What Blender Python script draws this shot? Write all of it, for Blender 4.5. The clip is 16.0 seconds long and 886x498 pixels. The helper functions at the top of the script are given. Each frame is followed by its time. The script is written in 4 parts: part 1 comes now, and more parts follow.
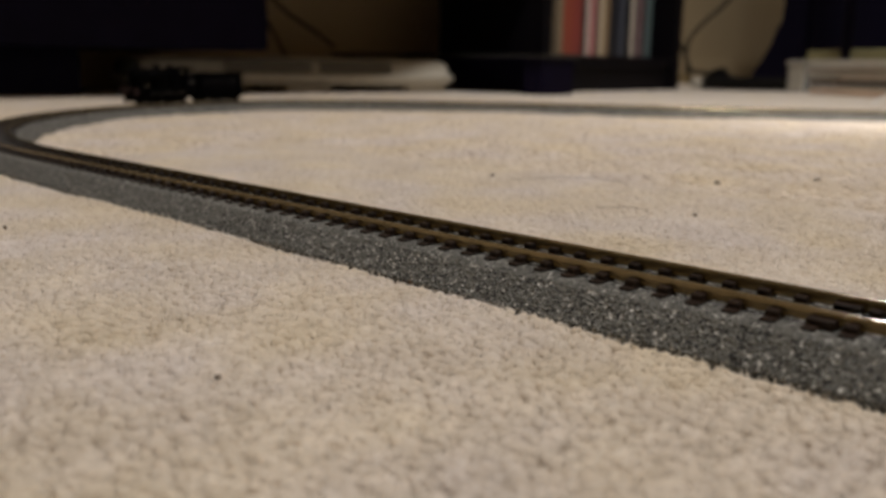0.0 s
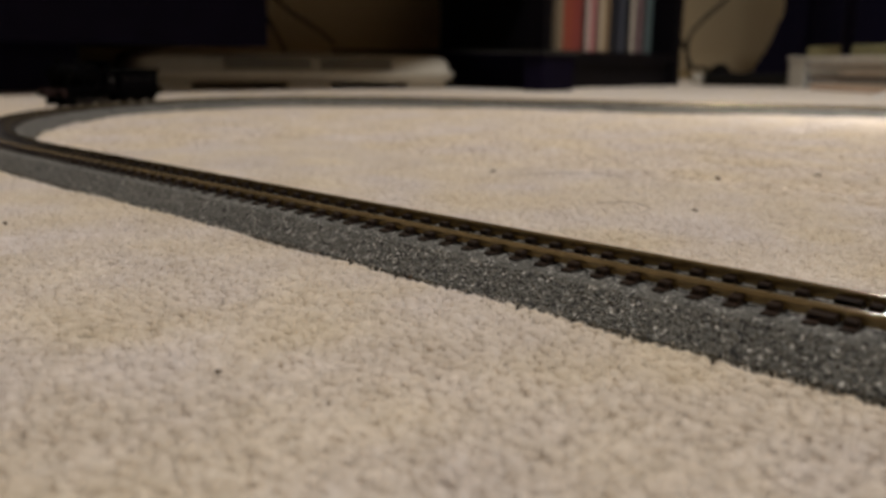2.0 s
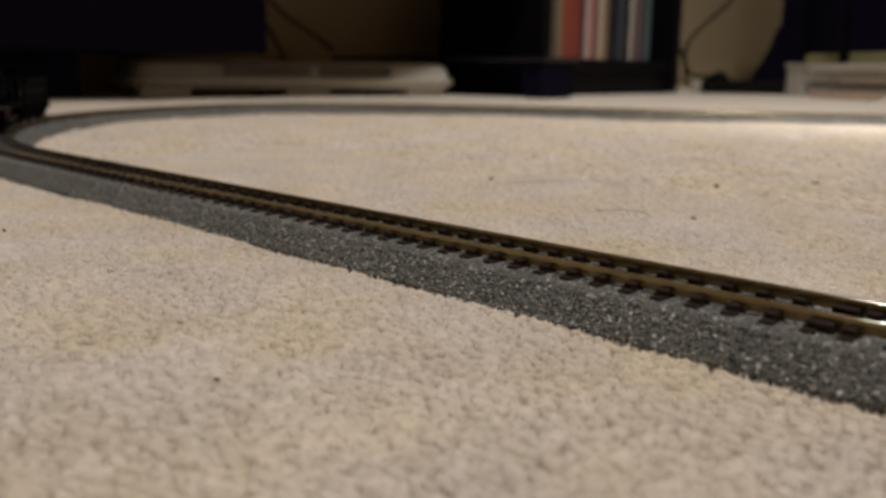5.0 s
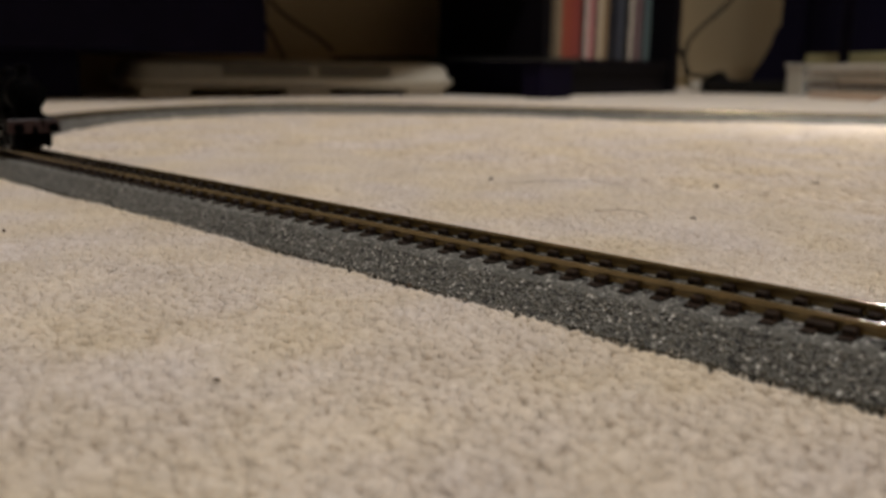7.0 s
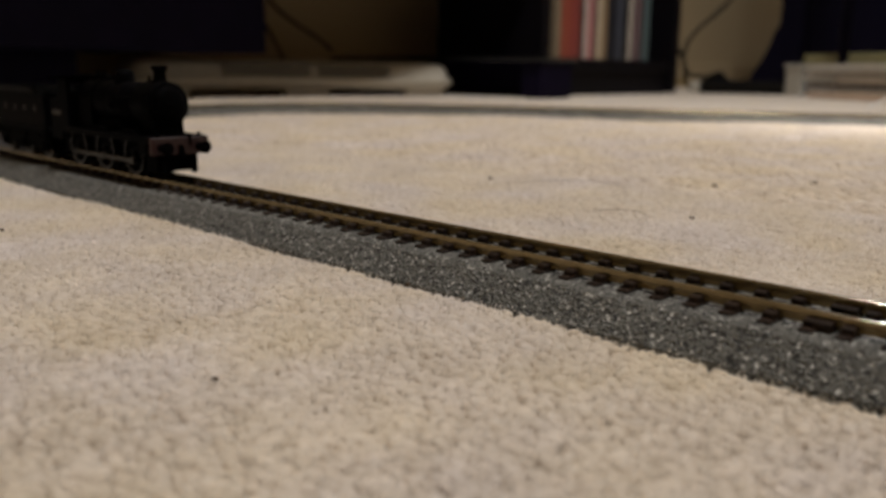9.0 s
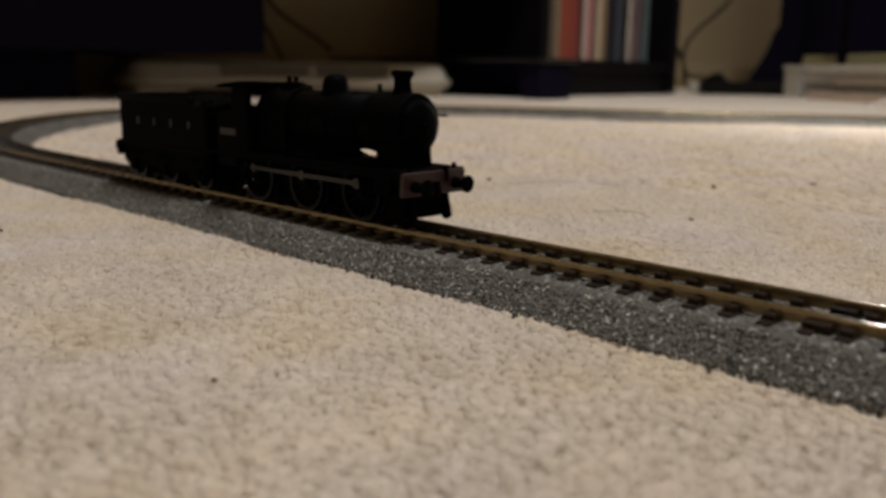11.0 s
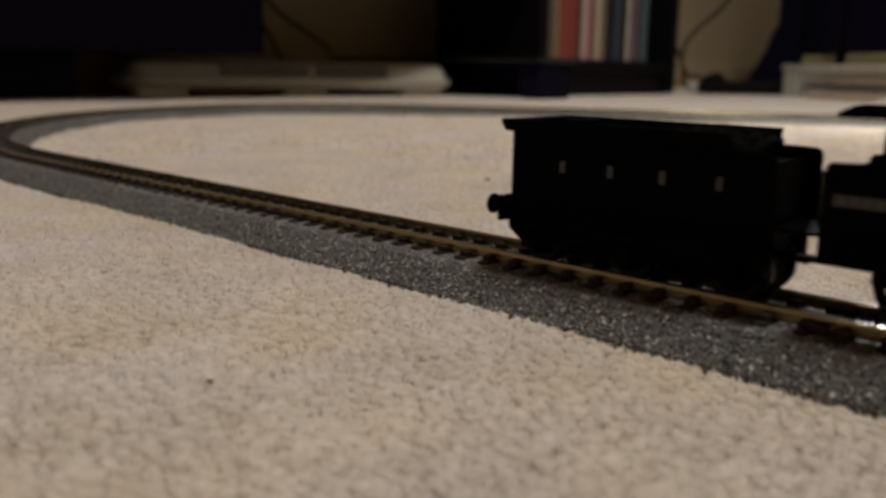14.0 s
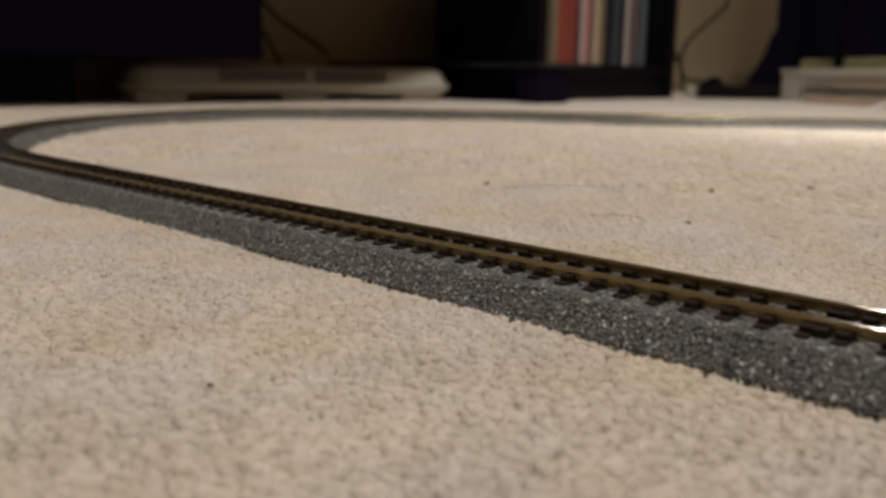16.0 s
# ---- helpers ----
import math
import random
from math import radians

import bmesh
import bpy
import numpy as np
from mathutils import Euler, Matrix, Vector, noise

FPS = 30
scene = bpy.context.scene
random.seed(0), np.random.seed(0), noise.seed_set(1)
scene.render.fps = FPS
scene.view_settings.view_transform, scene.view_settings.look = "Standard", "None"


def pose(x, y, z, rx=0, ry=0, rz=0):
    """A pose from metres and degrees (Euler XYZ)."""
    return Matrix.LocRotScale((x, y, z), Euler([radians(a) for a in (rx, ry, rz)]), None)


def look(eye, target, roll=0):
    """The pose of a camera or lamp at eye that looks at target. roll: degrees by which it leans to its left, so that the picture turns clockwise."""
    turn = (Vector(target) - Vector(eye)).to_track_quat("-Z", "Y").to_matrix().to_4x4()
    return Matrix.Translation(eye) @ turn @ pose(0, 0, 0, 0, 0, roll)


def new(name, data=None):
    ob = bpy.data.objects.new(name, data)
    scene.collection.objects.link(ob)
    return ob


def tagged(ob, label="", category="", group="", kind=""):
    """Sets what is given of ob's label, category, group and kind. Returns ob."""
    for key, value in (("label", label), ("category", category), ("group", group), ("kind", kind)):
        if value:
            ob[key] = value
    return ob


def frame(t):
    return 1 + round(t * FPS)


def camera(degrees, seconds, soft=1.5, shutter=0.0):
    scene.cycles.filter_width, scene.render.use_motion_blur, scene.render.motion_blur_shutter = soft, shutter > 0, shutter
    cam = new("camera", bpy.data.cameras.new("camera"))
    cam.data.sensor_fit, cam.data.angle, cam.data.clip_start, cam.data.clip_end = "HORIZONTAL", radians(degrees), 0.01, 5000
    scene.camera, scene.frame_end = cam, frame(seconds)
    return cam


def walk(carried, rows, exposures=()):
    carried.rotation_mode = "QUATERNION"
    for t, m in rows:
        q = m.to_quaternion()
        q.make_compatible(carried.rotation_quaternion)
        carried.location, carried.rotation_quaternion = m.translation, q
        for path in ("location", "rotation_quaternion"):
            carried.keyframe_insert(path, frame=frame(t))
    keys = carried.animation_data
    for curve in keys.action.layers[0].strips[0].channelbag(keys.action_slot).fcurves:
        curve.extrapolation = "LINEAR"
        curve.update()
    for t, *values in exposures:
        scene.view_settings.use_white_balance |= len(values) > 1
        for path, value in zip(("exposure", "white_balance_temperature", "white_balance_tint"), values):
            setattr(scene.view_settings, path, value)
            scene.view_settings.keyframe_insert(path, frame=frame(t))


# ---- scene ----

# ---------------------------------------------------------------- camera
cam = camera(55.38, 16.0, soft=3.0, shutter=0.4)
cam.data.dof.use_dof = True
cam.data.dof.focus_distance = 0.165
cam.data.dof.aperture_fstop = 19.0
PATH = [
    (0.0, pose(-0.0002, -0.1262, 0.0408, 77.736, -0.779, 43.962)),
    (0.5, pose(-0.0001, -0.1263, 0.0409, 77.749, -0.810, 43.956)),
    (1.0, pose(-0.0001, -0.1263, 0.0407, 77.715, -0.794, 43.981)),
    (1.5, pose(0.0000, -0.1264, 0.0408, 77.730, -0.772, 43.958)),
    (2.0, pose(-0.0002, -0.1262, 0.0405, 77.508, -0.714, 43.979)),
    (2.5, pose(-0.0000, -0.1263, 0.0408, 77.936, -0.772, 43.944)),
    (3.0, pose(-0.0000, -0.1264, 0.0409, 77.948, -0.757, 43.940)),
    (3.5, pose(-0.0000, -0.1264, 0.0408, 77.902, -0.752, 43.938)),
    (4.0, pose(-0.0001, -0.1263, 0.0407, 77.984, -0.766, 43.909)),
    (6.5, pose(-0.0001, -0.1263, 0.0407, 77.948, -0.803, 43.903)),
    (7.0, pose(-0.0001, -0.1263, 0.0408, 77.963, -0.780, 43.893)),
    (7.5, pose(-0.0002, -0.1262, 0.0407, 77.957, -0.838, 43.854)),
    (8.0, pose(-0.0001, -0.1262, 0.0407, 77.882, -0.840, 43.841)),
    (8.5, pose(-0.0001, -0.1262, 0.0407, 77.987, -0.794, 43.839)),
    (9.0, pose(-0.0001, -0.1262, 0.0406, 77.970, -0.831, 43.837)),
    (11.5, pose(-0.0002, -0.1262, 0.0407, 78.048, -0.926, 43.758)),
    (12.0, pose(0.0000, -0.1265, 0.0406, 78.089, -0.884, 43.670)),
    (12.5, pose(-0.0002, -0.1257, 0.0409, 77.894, -0.918, 43.756)),
    (13.0, pose(-0.0001, -0.1258, 0.0410, 77.884, -0.902, 43.757)),
    (13.5, pose(-0.0003, -0.1258, 0.0409, 77.931, -1.026, 43.724)),
    (14.0, pose(0.0002, -0.1259, 0.0409, 77.993, -0.869, 43.728)),
    (14.5, pose(-0.0000, -0.1260, 0.0406, 78.032, -0.885, 43.650)),
    (15.0, pose(-0.0001, -0.1274, 0.0397, 78.409, -0.698, 43.401)),
    (15.5, pose(-0.0003, -0.1252, 0.0406, 78.140, -0.660, 43.721)),
    (16.0, pose(0.0000, -0.1260, 0.0407, 78.305, -0.805, 43.643)),
]
EXPOSURES = [(0.0, 0.0), (9.0, 0.0), (11.5, -0.06), (12.0, -0.08), (12.5, -0.17), (13.0, -0.24), (13.8, -0.24), (14.5, -0.12), (15.0, -0.05), (15.5, 0.0), (16.0, 0.0)]
walk(cam, PATH, EXPOSURES)

# ---------------------------------------------------------------- light
world = bpy.data.worlds.new("room_air")
scene.world = world
world.use_nodes = True
world.node_tree.nodes["Background"].inputs[0].default_value = (1.0, 0.8, 0.58, 1)
world.node_tree.nodes["Background"].inputs[1].default_value = 0.02


def lamp(name, eye, target, size, watts, colour):
    data = bpy.data.lights.new(name, "AREA")
    data.shape, data.size, data.energy, data.color = "DISK", size, watts, colour
    ob = new(name, data)
    ob.matrix_world = look(eye, target)
    return ob


lamp("ceiling_lamp", (0.28, 0.22, 2.36), (0.24, 0.22, 0), 0.34, 45.5, (0.975, 0.955, 0.945))
# added low light, source unseen, just above the view; lights carpet inside the loop
lamp("low_pool_light", (-0.190, 0.655, 0.195), (-0.18, 0.50, 0), 0.03, 0.75, (1.0, 0.97, 0.94))

# ---------------------------------------------------------------- track plan
RAIL_TOP = 0.0080
RAIL_H = 0.0020
BED_TOP = RAIL_TOP - RAIL_H - 0.0005
GAUGE_Y = 0.0052
OUTWARD = 0.0011
PITCH = 0.0058
BEND_X = -0.3262
LEG = 0.52
TURN_1, TURN_2 = 1.40835, 1.15653
RAD_1, RAD_2 = 0.33484, 0.14039


def bend(x, y, a, length, k):
    """Go on by an arc: the heading is (-cos a, sin a) and k its curvature."""
    if abs(k) < 1e-9:
        return x - math.cos(a) * length, y + math.sin(a) * length, a
    b = a + k * length
    return x - (math.sin(b) - math.sin(a)) / k, y - (math.cos(b) - math.cos(a)) / k, b


def close_loop():
    x, y, a = bend(BEND_X, 0.0, 0.0, RAD_1 * TURN_1, 1 / RAD_1)
    x, y, a = bend(x, y, a, RAD_2 * TURN_2, 1 / RAD_2)
    x, y, a = bend(x, y, a, LEG, 0.0)
    r = y / (1 - math.cos(a))
    return r, 2 * math.pi - a


RAD_3, TURN_3 = close_loop()
LEGS = [(RAD_1 * TURN_1, 1 / RAD_1), (RAD_2 * TURN_2, 1 / RAD_2), (LEG, 0.0), (RAD_3 * TURN_3, 1 / RAD_3)]
_e = (BEND_X, 0.0, 0.0)
for _l, _k in LEGS:
    _e = bend(*_e, _l, _k)
NEAR_END = _e[0]
LOOP = NEAR_END - BEND_X + sum(l for l, k in LEGS)


def on_track(s):
    """The centre line s metres along the train's way: on the near straight s is x; smaller s lies further back."""
    if s > NEAR_END:
        s -= LOOP
    if s >= BEND_X:
        return s, 0.0, 0.0
    back = BEND_X - s
    x, y, a = BEND_X, 0.0, 0.0
    for length, k in LEGS:
        step = min(back, length)
        x, y, a = bend(x, y, a, step, k)
        back -= step
        if back <= 1e-9:
            return x, y, a
    return x - back, y, a


def beside(s, off, z):
    """A point off metres to the outside of the middle of the track, which lies OUTWARD of the centre line."""
    x, y, a = on_track(s)
    off += OUTWARD
    return Vector((x - math.sin(a) * off, y - math.cos(a) * off, z))


# ---------------------------------------------------------------- materials
def material(name, colour, rough=0.6, metal=0.0, spec=0.5):
    m = bpy.data.materials.new(name)
    m.use_nodes = True
    b = m.node_tree.nodes["Principled BSDF"]
    b.inputs["Base Color"].default_value = (*colour, 1)
    b.inputs["Roughness"].default_value = rough
    b.inputs["Metallic"].default_value = metal
    b.inputs["Specular IOR Level"].default_value = spec
    return m


def grainy(name, dark, light, scale, rough=0.6, metal=0.0, bump=0.0, wide=0.0, per="none", spec=0.5, stretch=(1, 1, 1), detail=6):
    """Colour that runs from dark to light with a fine and a wide noise, with relief; per: random shade by object or island."""
    m = material(name, light, rough, metal, spec)
    t = m.node_tree
    n, link = t.nodes, t.links.new
    b = n["Principled BSDF"]
    co = n.new("ShaderNodeTexCoord")
    mp = n.new("ShaderNodeMapping")
    mp.inputs["Scale"].default_value = stretch
    link(co.outputs["Object"], mp.inputs["Vector"])
    a = n.new("ShaderNodeTexNoise")
    a.inputs["Scale"].default_value, a.inputs["Detail"].default_value = scale, detail
    link(mp.outputs[0], a.inputs["Vector"])
    w = n.new("ShaderNodeTexNoise")
    w.inputs["Scale"].default_value, w.inputs["Detail"].default_value = (wide or scale / 12), 3
    link(mp.outputs[0], w.inputs["Vector"])
    s = n.new("ShaderNodeMath")
    s.operation = "MULTIPLY_ADD"
    s.inputs[1].default_value = 0.5
    link(w.outputs["Fac"], s.inputs[0])
    h = n.new("ShaderNodeMath")
    h.operation = "MULTIPLY"
    h.inputs[1].default_value = 0.5
    link(a.outputs["Fac"], h.inputs[0])
    link(h.outputs[0], s.inputs[2])
    last = s.outputs[0]
    if per != "none":
        if per == "island":
            g = n.new("ShaderNodeNewGeometry").outputs["Random Per Island"]
        else:
            g = n.new("ShaderNodeObjectInfo").outputs["Random"]
        v = n.new("ShaderNodeMath")
        v.operation = "MULTIPLY_ADD"
        v.inputs[1].default_value = 0.26
        link(g, v.inputs[0])
        o = n.new("ShaderNodeMath")
        o.operation = "SUBTRACT"
        o.inputs[1].default_value = 0.13
        link(last, o.inputs[0])
        link(o.outputs[0], v.inputs[2])
        last = v.outputs[0]
    r = n.new("ShaderNodeValToRGB")
    r.color_ramp.elements[0].position, r.color_ramp.elements[1].position = 0.3, 0.7
    r.color_ramp.elements[0].color, r.color_ramp.elements[1].color = (*dark, 1), (*light, 1)
    link(last, r.inputs[0])
    link(r.outputs[0], b.inputs["Base Color"])
    if bump:
        k = n.new("ShaderNodeBump")
        k.inputs["Strength"].default_value, k.inputs["Distance"].default_value = 0.8, bump
        link(a.outputs["Fac"], k.inputs["Height"])
        link(k.outputs[0], b.inputs["Normal"])
    return m


def ballast_material():
    """Grey moulded ballast with black and pale grains, some of them glinting."""
    m = grainy("grey_ballast", (0.077, 0.074, 0.064), (0.158, 0.152, 0.133), 1300, rough=0.7, bump=0.0004, wide=60)
    t = m.node_tree
    n, link = t.nodes, t.links.new
    b = n["Principled BSDF"]
    src = b.inputs["Base Color"].links[0].from_socket
    co = n.new("ShaderNodeTexCoord")
    v = n.new("ShaderNodeTexVoronoi")
    v.inputs["Scale"].default_value = 2200
    link(co.outputs["Object"], v.inputs["Vector"])
    sep = n.new("ShaderNodeSeparateColor")
    link(v.outputs["Color"], sep.inputs[0])
    for channel, low, tone in ((0, 0.76, (0.008, 0.007, 0.006)), (1, 0.925, (0.62, 0.60, 0.55))):
        c = n.new("ShaderNodeMath")
        c.operation = "GREATER_THAN"
        c.inputs[1].default_value = low
        link(sep.outputs[channel], c.inputs[0])
        x = n.new("ShaderNodeMix")
        x.data_type = "RGBA"
        link(c.outputs[0], x.inputs["Factor"])
        link(src, x.inputs["A"])
        x.inputs["B"].default_value = (*tone, 1)
        src = x.outputs["Result"]
        glint = c.outputs[0]
    link(src, b.inputs["Base Color"])
    g = n.new("ShaderNodeMapRange")
    g.inputs["To Min"].default_value, g.inputs["To Max"].default_value = 0.65, 0.18
    link(glint, g.inputs["Value"])
    link(g.outputs[0], b.inputs["Roughness"])
    k = n.new("ShaderNodeBump")
    k.inputs["Strength"].default_value, k.inputs["Distance"].default_value = 1.0, 0.0006
    link(v.outputs["Distance"], k.inputs["Height"])
    link(k.outputs[0], b.inputs["Normal"])
    return m


def grain_material():
    """Loose-looking grains in black, mid grey and pale grey, the pale ones with a glint."""
    m = material("ballast_grain", (0.15, 0.155, 0.155), 0.55)
    t = m.node_tree
    n, link = t.nodes, t.links.new
    b = n["Principled BSDF"]
    g = n.new("ShaderNodeNewGeometry").outputs["Random Per Island"]
    r = n.new("ShaderNodeValToRGB")
    r.color_ramp.interpolation = "CONSTANT"
    e = r.color_ramp.elements
    e[0].position, e[0].color = 0.0, (0.015, 0.015, 0.016, 1)
    e[1].position, e[1].color = 0.13, (0.106, 0.106, 0.098, 1)
    for pos, tone in ((0.35, (0.156, 0.156, 0.143, 1)), (0.70, (0.207, 0.207, 0.190, 1)), (0.95, (0.38, 0.38, 0.36, 1))):
        k = e.new(pos)
        k.color = tone
    link(g, r.inputs[0])
    link(r.outputs[0], b.inputs["Base Color"])
    q = n.new("ShaderNodeMapRange")
    q.inputs["From Min"].default_value, q.inputs["From Max"].default_value = 0.8, 1.0
    q.inputs["To Min"].default_value, q.inputs["To Max"].default_value = 0.55, 0.15
    link(g, q.inputs["Value"])
    link(q.outputs[0], b.inputs["Roughness"])
    return m


GRAIN = grain_material()
CARPET = grainy("cream_carpet", (0.62, 0.545, 0.455), (0.78, 0.705, 0.61), 420, rough=0.95, bump=0.0012, wide=14, spec=0.1)
PILE = grainy("cream_pile", (0.715, 0.625, 0.51), (0.89, 0.808, 0.703), 300, rough=0.95, wide=38, per="island", spec=0.1)
BALLAST = ballast_material()
SLEEPER = grainy("brown_plastic", (0.009, 0.005, 0.003), (0.020, 0.011, 0.0065), 500, spec=0.2, rough=0.5, per="object")
RAIL = grainy("tarnished_rail", (0.165, 0.121, 0.057), (0.29, 0.223, 0.117), 260, rough=0.2, metal=0.62, wide=30)
BLACK = grainy("black_engine_paint", (0.0005, 0.0004, 0.0007), (0.0012, 0.001, 0.0014), 300, rough=0.55, spec=0.02)
ROOF = grainy("matt_black_roof", (0.0006, 0.0005, 0.0007), (0.0014, 0.0012, 0.0014), 300, rough=0.95, spec=0.0)
SOOT = grainy("sooty_black", (0.0005, 0.0004, 0.0006), (0.0014, 0.0012, 0.0013), 400, rough=0.65, bump=0.0001, spec=0.02)
COAL = grainy("coal", (0.0008, 0.0008, 0.0008), (0.0028, 0.0028, 0.0026), 700, rough=0.85, bump=0.0004, spec=0.04)
STEEL = grainy("dull_steel", (0.025, 0.023, 0.021), (0.07, 0.066, 0.06), 500, rough=0.4, metal=1.0)
TREAD = grainy("dark_steel_tyre", (0.002, 0.0018, 0.0018), (0.007, 0.006, 0.006), 500, rough=0.3, metal=1.0)
BRASS = grainy("dull_brass", (0.28, 0.2, 0.08), (0.5, 0.38, 0.17), 500, rough=0.35, metal=1.0)
RED = grainy("dull_red_paint", (0.014, 0.004, 0.004), (0.026, 0.006, 0.006), 500, rough=0.5)
PLATE = grainy("dull_grey_plate", (0.012, 0.011, 0.009), (0.024, 0.022, 0.018), 900, rough=0.6)
CREAM_MARK = grainy("faded_pale_paint", (0.022, 0.018, 0.017), (0.065, 0.056, 0.052), 900, rough=0.6)
WHITE_PLASTIC = grainy("off_white_plastic", (0.34, 0.31, 0.25), (0.46, 0.42, 0.35), 90, rough=0.38, wide=6)
GREY_PLASTIC = grainy("grey_ribbed_rubber", (0.07, 0.06, 0.045), (0.115, 0.10, 0.078), 300, rough=0.7, bump=0.0004)
BLACK_WOOD = grainy("black_brown_veneer", (0.002, 0.0015, 0.0028), (0.005, 0.0036, 0.0052), 40, rough=0.55, spec=0.12, stretch=(1, 1, 0.08), wide=5)
BLACK_GLOSS = grainy("black_lacquer", (0.0034, 0.0022, 0.0092), (0.0066, 0.0044, 0.0165), 30, rough=0.6, spec=0.06, wide=3)
DARK_CLOTH = grainy("navy_black_cloth", (0.0022, 0.0015, 0.0060), (0.0048, 0.0034, 0.0125), 350, rough=0.95, bump=0.0006, wide=6, spec=0.1)
WALL = grainy("beige_wall_paint", (0.42, 0.325, 0.19), (0.49, 0.385, 0.235), 220, rough=0.85, bump=0.0003, wide=1.2)
CEILING = grainy("white_ceiling_paint", (0.68, 0.66, 0.62), (0.74, 0.72, 0.68), 160, rough=0.9, wide=1.0)
CABLE = grainy("black_cable", (0.003, 0.0025, 0.002), (0.007, 0.006, 0.005), 200, rough=0.6, spec=0.1)
WHITE_WIRE = grainy("white_wire", (0.82, 0.81, 0.79), (0.88, 0.87, 0.86), 200, rough=0.4)
PAPER = grainy("paper_stack", (0.42, 0.36, 0.28), (0.62, 0.56, 0.46), 60, rough=0.8, stretch=(1, 1, 14), wide=9)
MILKY = grainy("milky_plastic", (0.50, 0.48, 0.42), (0.64, 0.61, 0.54), 90, rough=0.35, wide=8)
CARD_BROWN = grainy("brown_card", (0.055, 0.032, 0.014), (0.11, 0.065, 0.03), 60, rough=0.8, wide=9)
CARD_PINK = grainy("salmon_card", (0.50, 0.36, 0.25), (0.62, 0.47, 0.35), 60, rough=0.8, wide=9)
CARD_GREEN = grainy("olive_card", (0.25, 0.23, 0.11), (0.38, 0.35, 0.18), 60, rough=0.7, wide=9)
LINT = grainy("dark_lint", (0.06, 0.04, 0.025), (0.14, 0.095, 0.06), 900, rough=0.9)
HAIR = grainy("brown_fibre", (0.30, 0.25, 0.19), (0.44, 0.37, 0.29), 900, rough=0.6)


def clear_plastic():
    m = material("clear_plastic", (0.80, 0.79, 0.75), 0.25)
    b = m.node_tree.nodes["Principled BSDF"]
    b.inputs["Alpha"].default_value = 0.12
    return m


def smoked_glass():
    m = material("smoked_glass", (0.02, 0.022, 0.024), 0.06)
    b = m.node_tree.nodes["Principled BSDF"]
    b.inputs["Transmission Weight"].default_value = 0.3
    return m


CLEAR = clear_plastic()
SMOKED = smoked_glass()


# ---------------------------------------------------------------- shape helpers
def mesh_of(name, bm, mat, smooth=False):
    me = bpy.data.meshes.new(name)
    bm.normal_update()
    bm.to_mesh(me)
    bm.free()
    me.materials.append(mat)
    if smooth:
        me.shade_smooth()
    return me


def part(name, bm, mat, parent=None, label="", smooth=False, at=None):
    ob = new(name, mesh_of(name, bm, mat, smooth))
    if parent is not None:
        ob.parent = parent
    if at is not None:
        ob.matrix_basis = at
    if label:
        ob["label"] = label
    return ob


def thing(name, label, category, at=None, group="", kind=""):
    ob = new(name)
    ob.empty_display_size = 0.02
    if at is not None:
        ob.matrix_basis = at
    return tagged(ob, label, category, group, kind)


def box(x0, x1, y0, y1, z0, z1, bevel=0.0, bm=None, seg=1):
    own = bm is None
    bm = bmesh.new() if own else bm
    r = bmesh.ops.create_cube(bm, size=1.0)
    m = Matrix.Translation(((x0 + x1) / 2, (y0 + y1) / 2, (z0 + z1) / 2)) @ Matrix.Diagonal((x1 - x0, y1 - y0, z1 - z0, 1))
    bmesh.ops.transform(bm, matrix=m, verts=r["verts"])
    if bevel:
        es = list({e for v in r["verts"] for e in v.link_edges})
        bmesh.ops.bevel(bm, geom=es, offset=bevel, segments=seg, affect="EDGES", profile=0.5)
    return bm


def lathe(profile, n=24, axis="Z", bm=None, at=None):
    """Turn (radius, height) pairs about an axis."""
    bm = bmesh.new() if bm is None else bm
    rings = []
    for r, h in profile:
        ring = []
        for i in range(n):
            a = 2 * math.pi * i / n
            p = Vector((r * math.cos(a), r * math.sin(a), h))
            if axis == "X":
                p = Vector((h, p.x, p.y))
            elif axis == "Y":
                p = Vector((p.x, h, p.y))
            ring.append(bm.verts.new(at @ p if at is not None else p))
        rings.append(ring)
    for a, b in zip(rings, rings[1:]):
        for i in range(n):
            bm.faces.new((a[i], a[(i + 1) % n], b[(i + 1) % n], b[i]))
    bm.faces.new(rings[0][::-1])
    bm.faces.new(rings[-1])
    bmesh.ops.recalc_face_normals(bm, faces=bm.faces)
    return bm


def prism(outline, y0, y1, bm=None, bevel=0.0):
    """An (x, z) outline drawn out from y0 to y1."""
    bm = bmesh.new() if bm is None else bm
    a = [bm.verts.new((x, y0, z)) for x, z in outline]
    b = [bm.verts.new((x, y1, z)) for x, z in outline]
    fs = [bm.faces.new(a), bm.faces.new(b[::-1])]
    for i in range(len(a)):
        j = (i + 1) % len(a)
        fs.append(bm.faces.new((a[j], a[i], b[i], b[j])))
    bmesh.ops.recalc_face_normals(bm, faces=fs)
    if bevel:
        bmesh.ops.bevel(bm, geom=list({e for f in fs for e in f.edges}), offset=bevel, segments=1, affect="EDGES")
    return bm


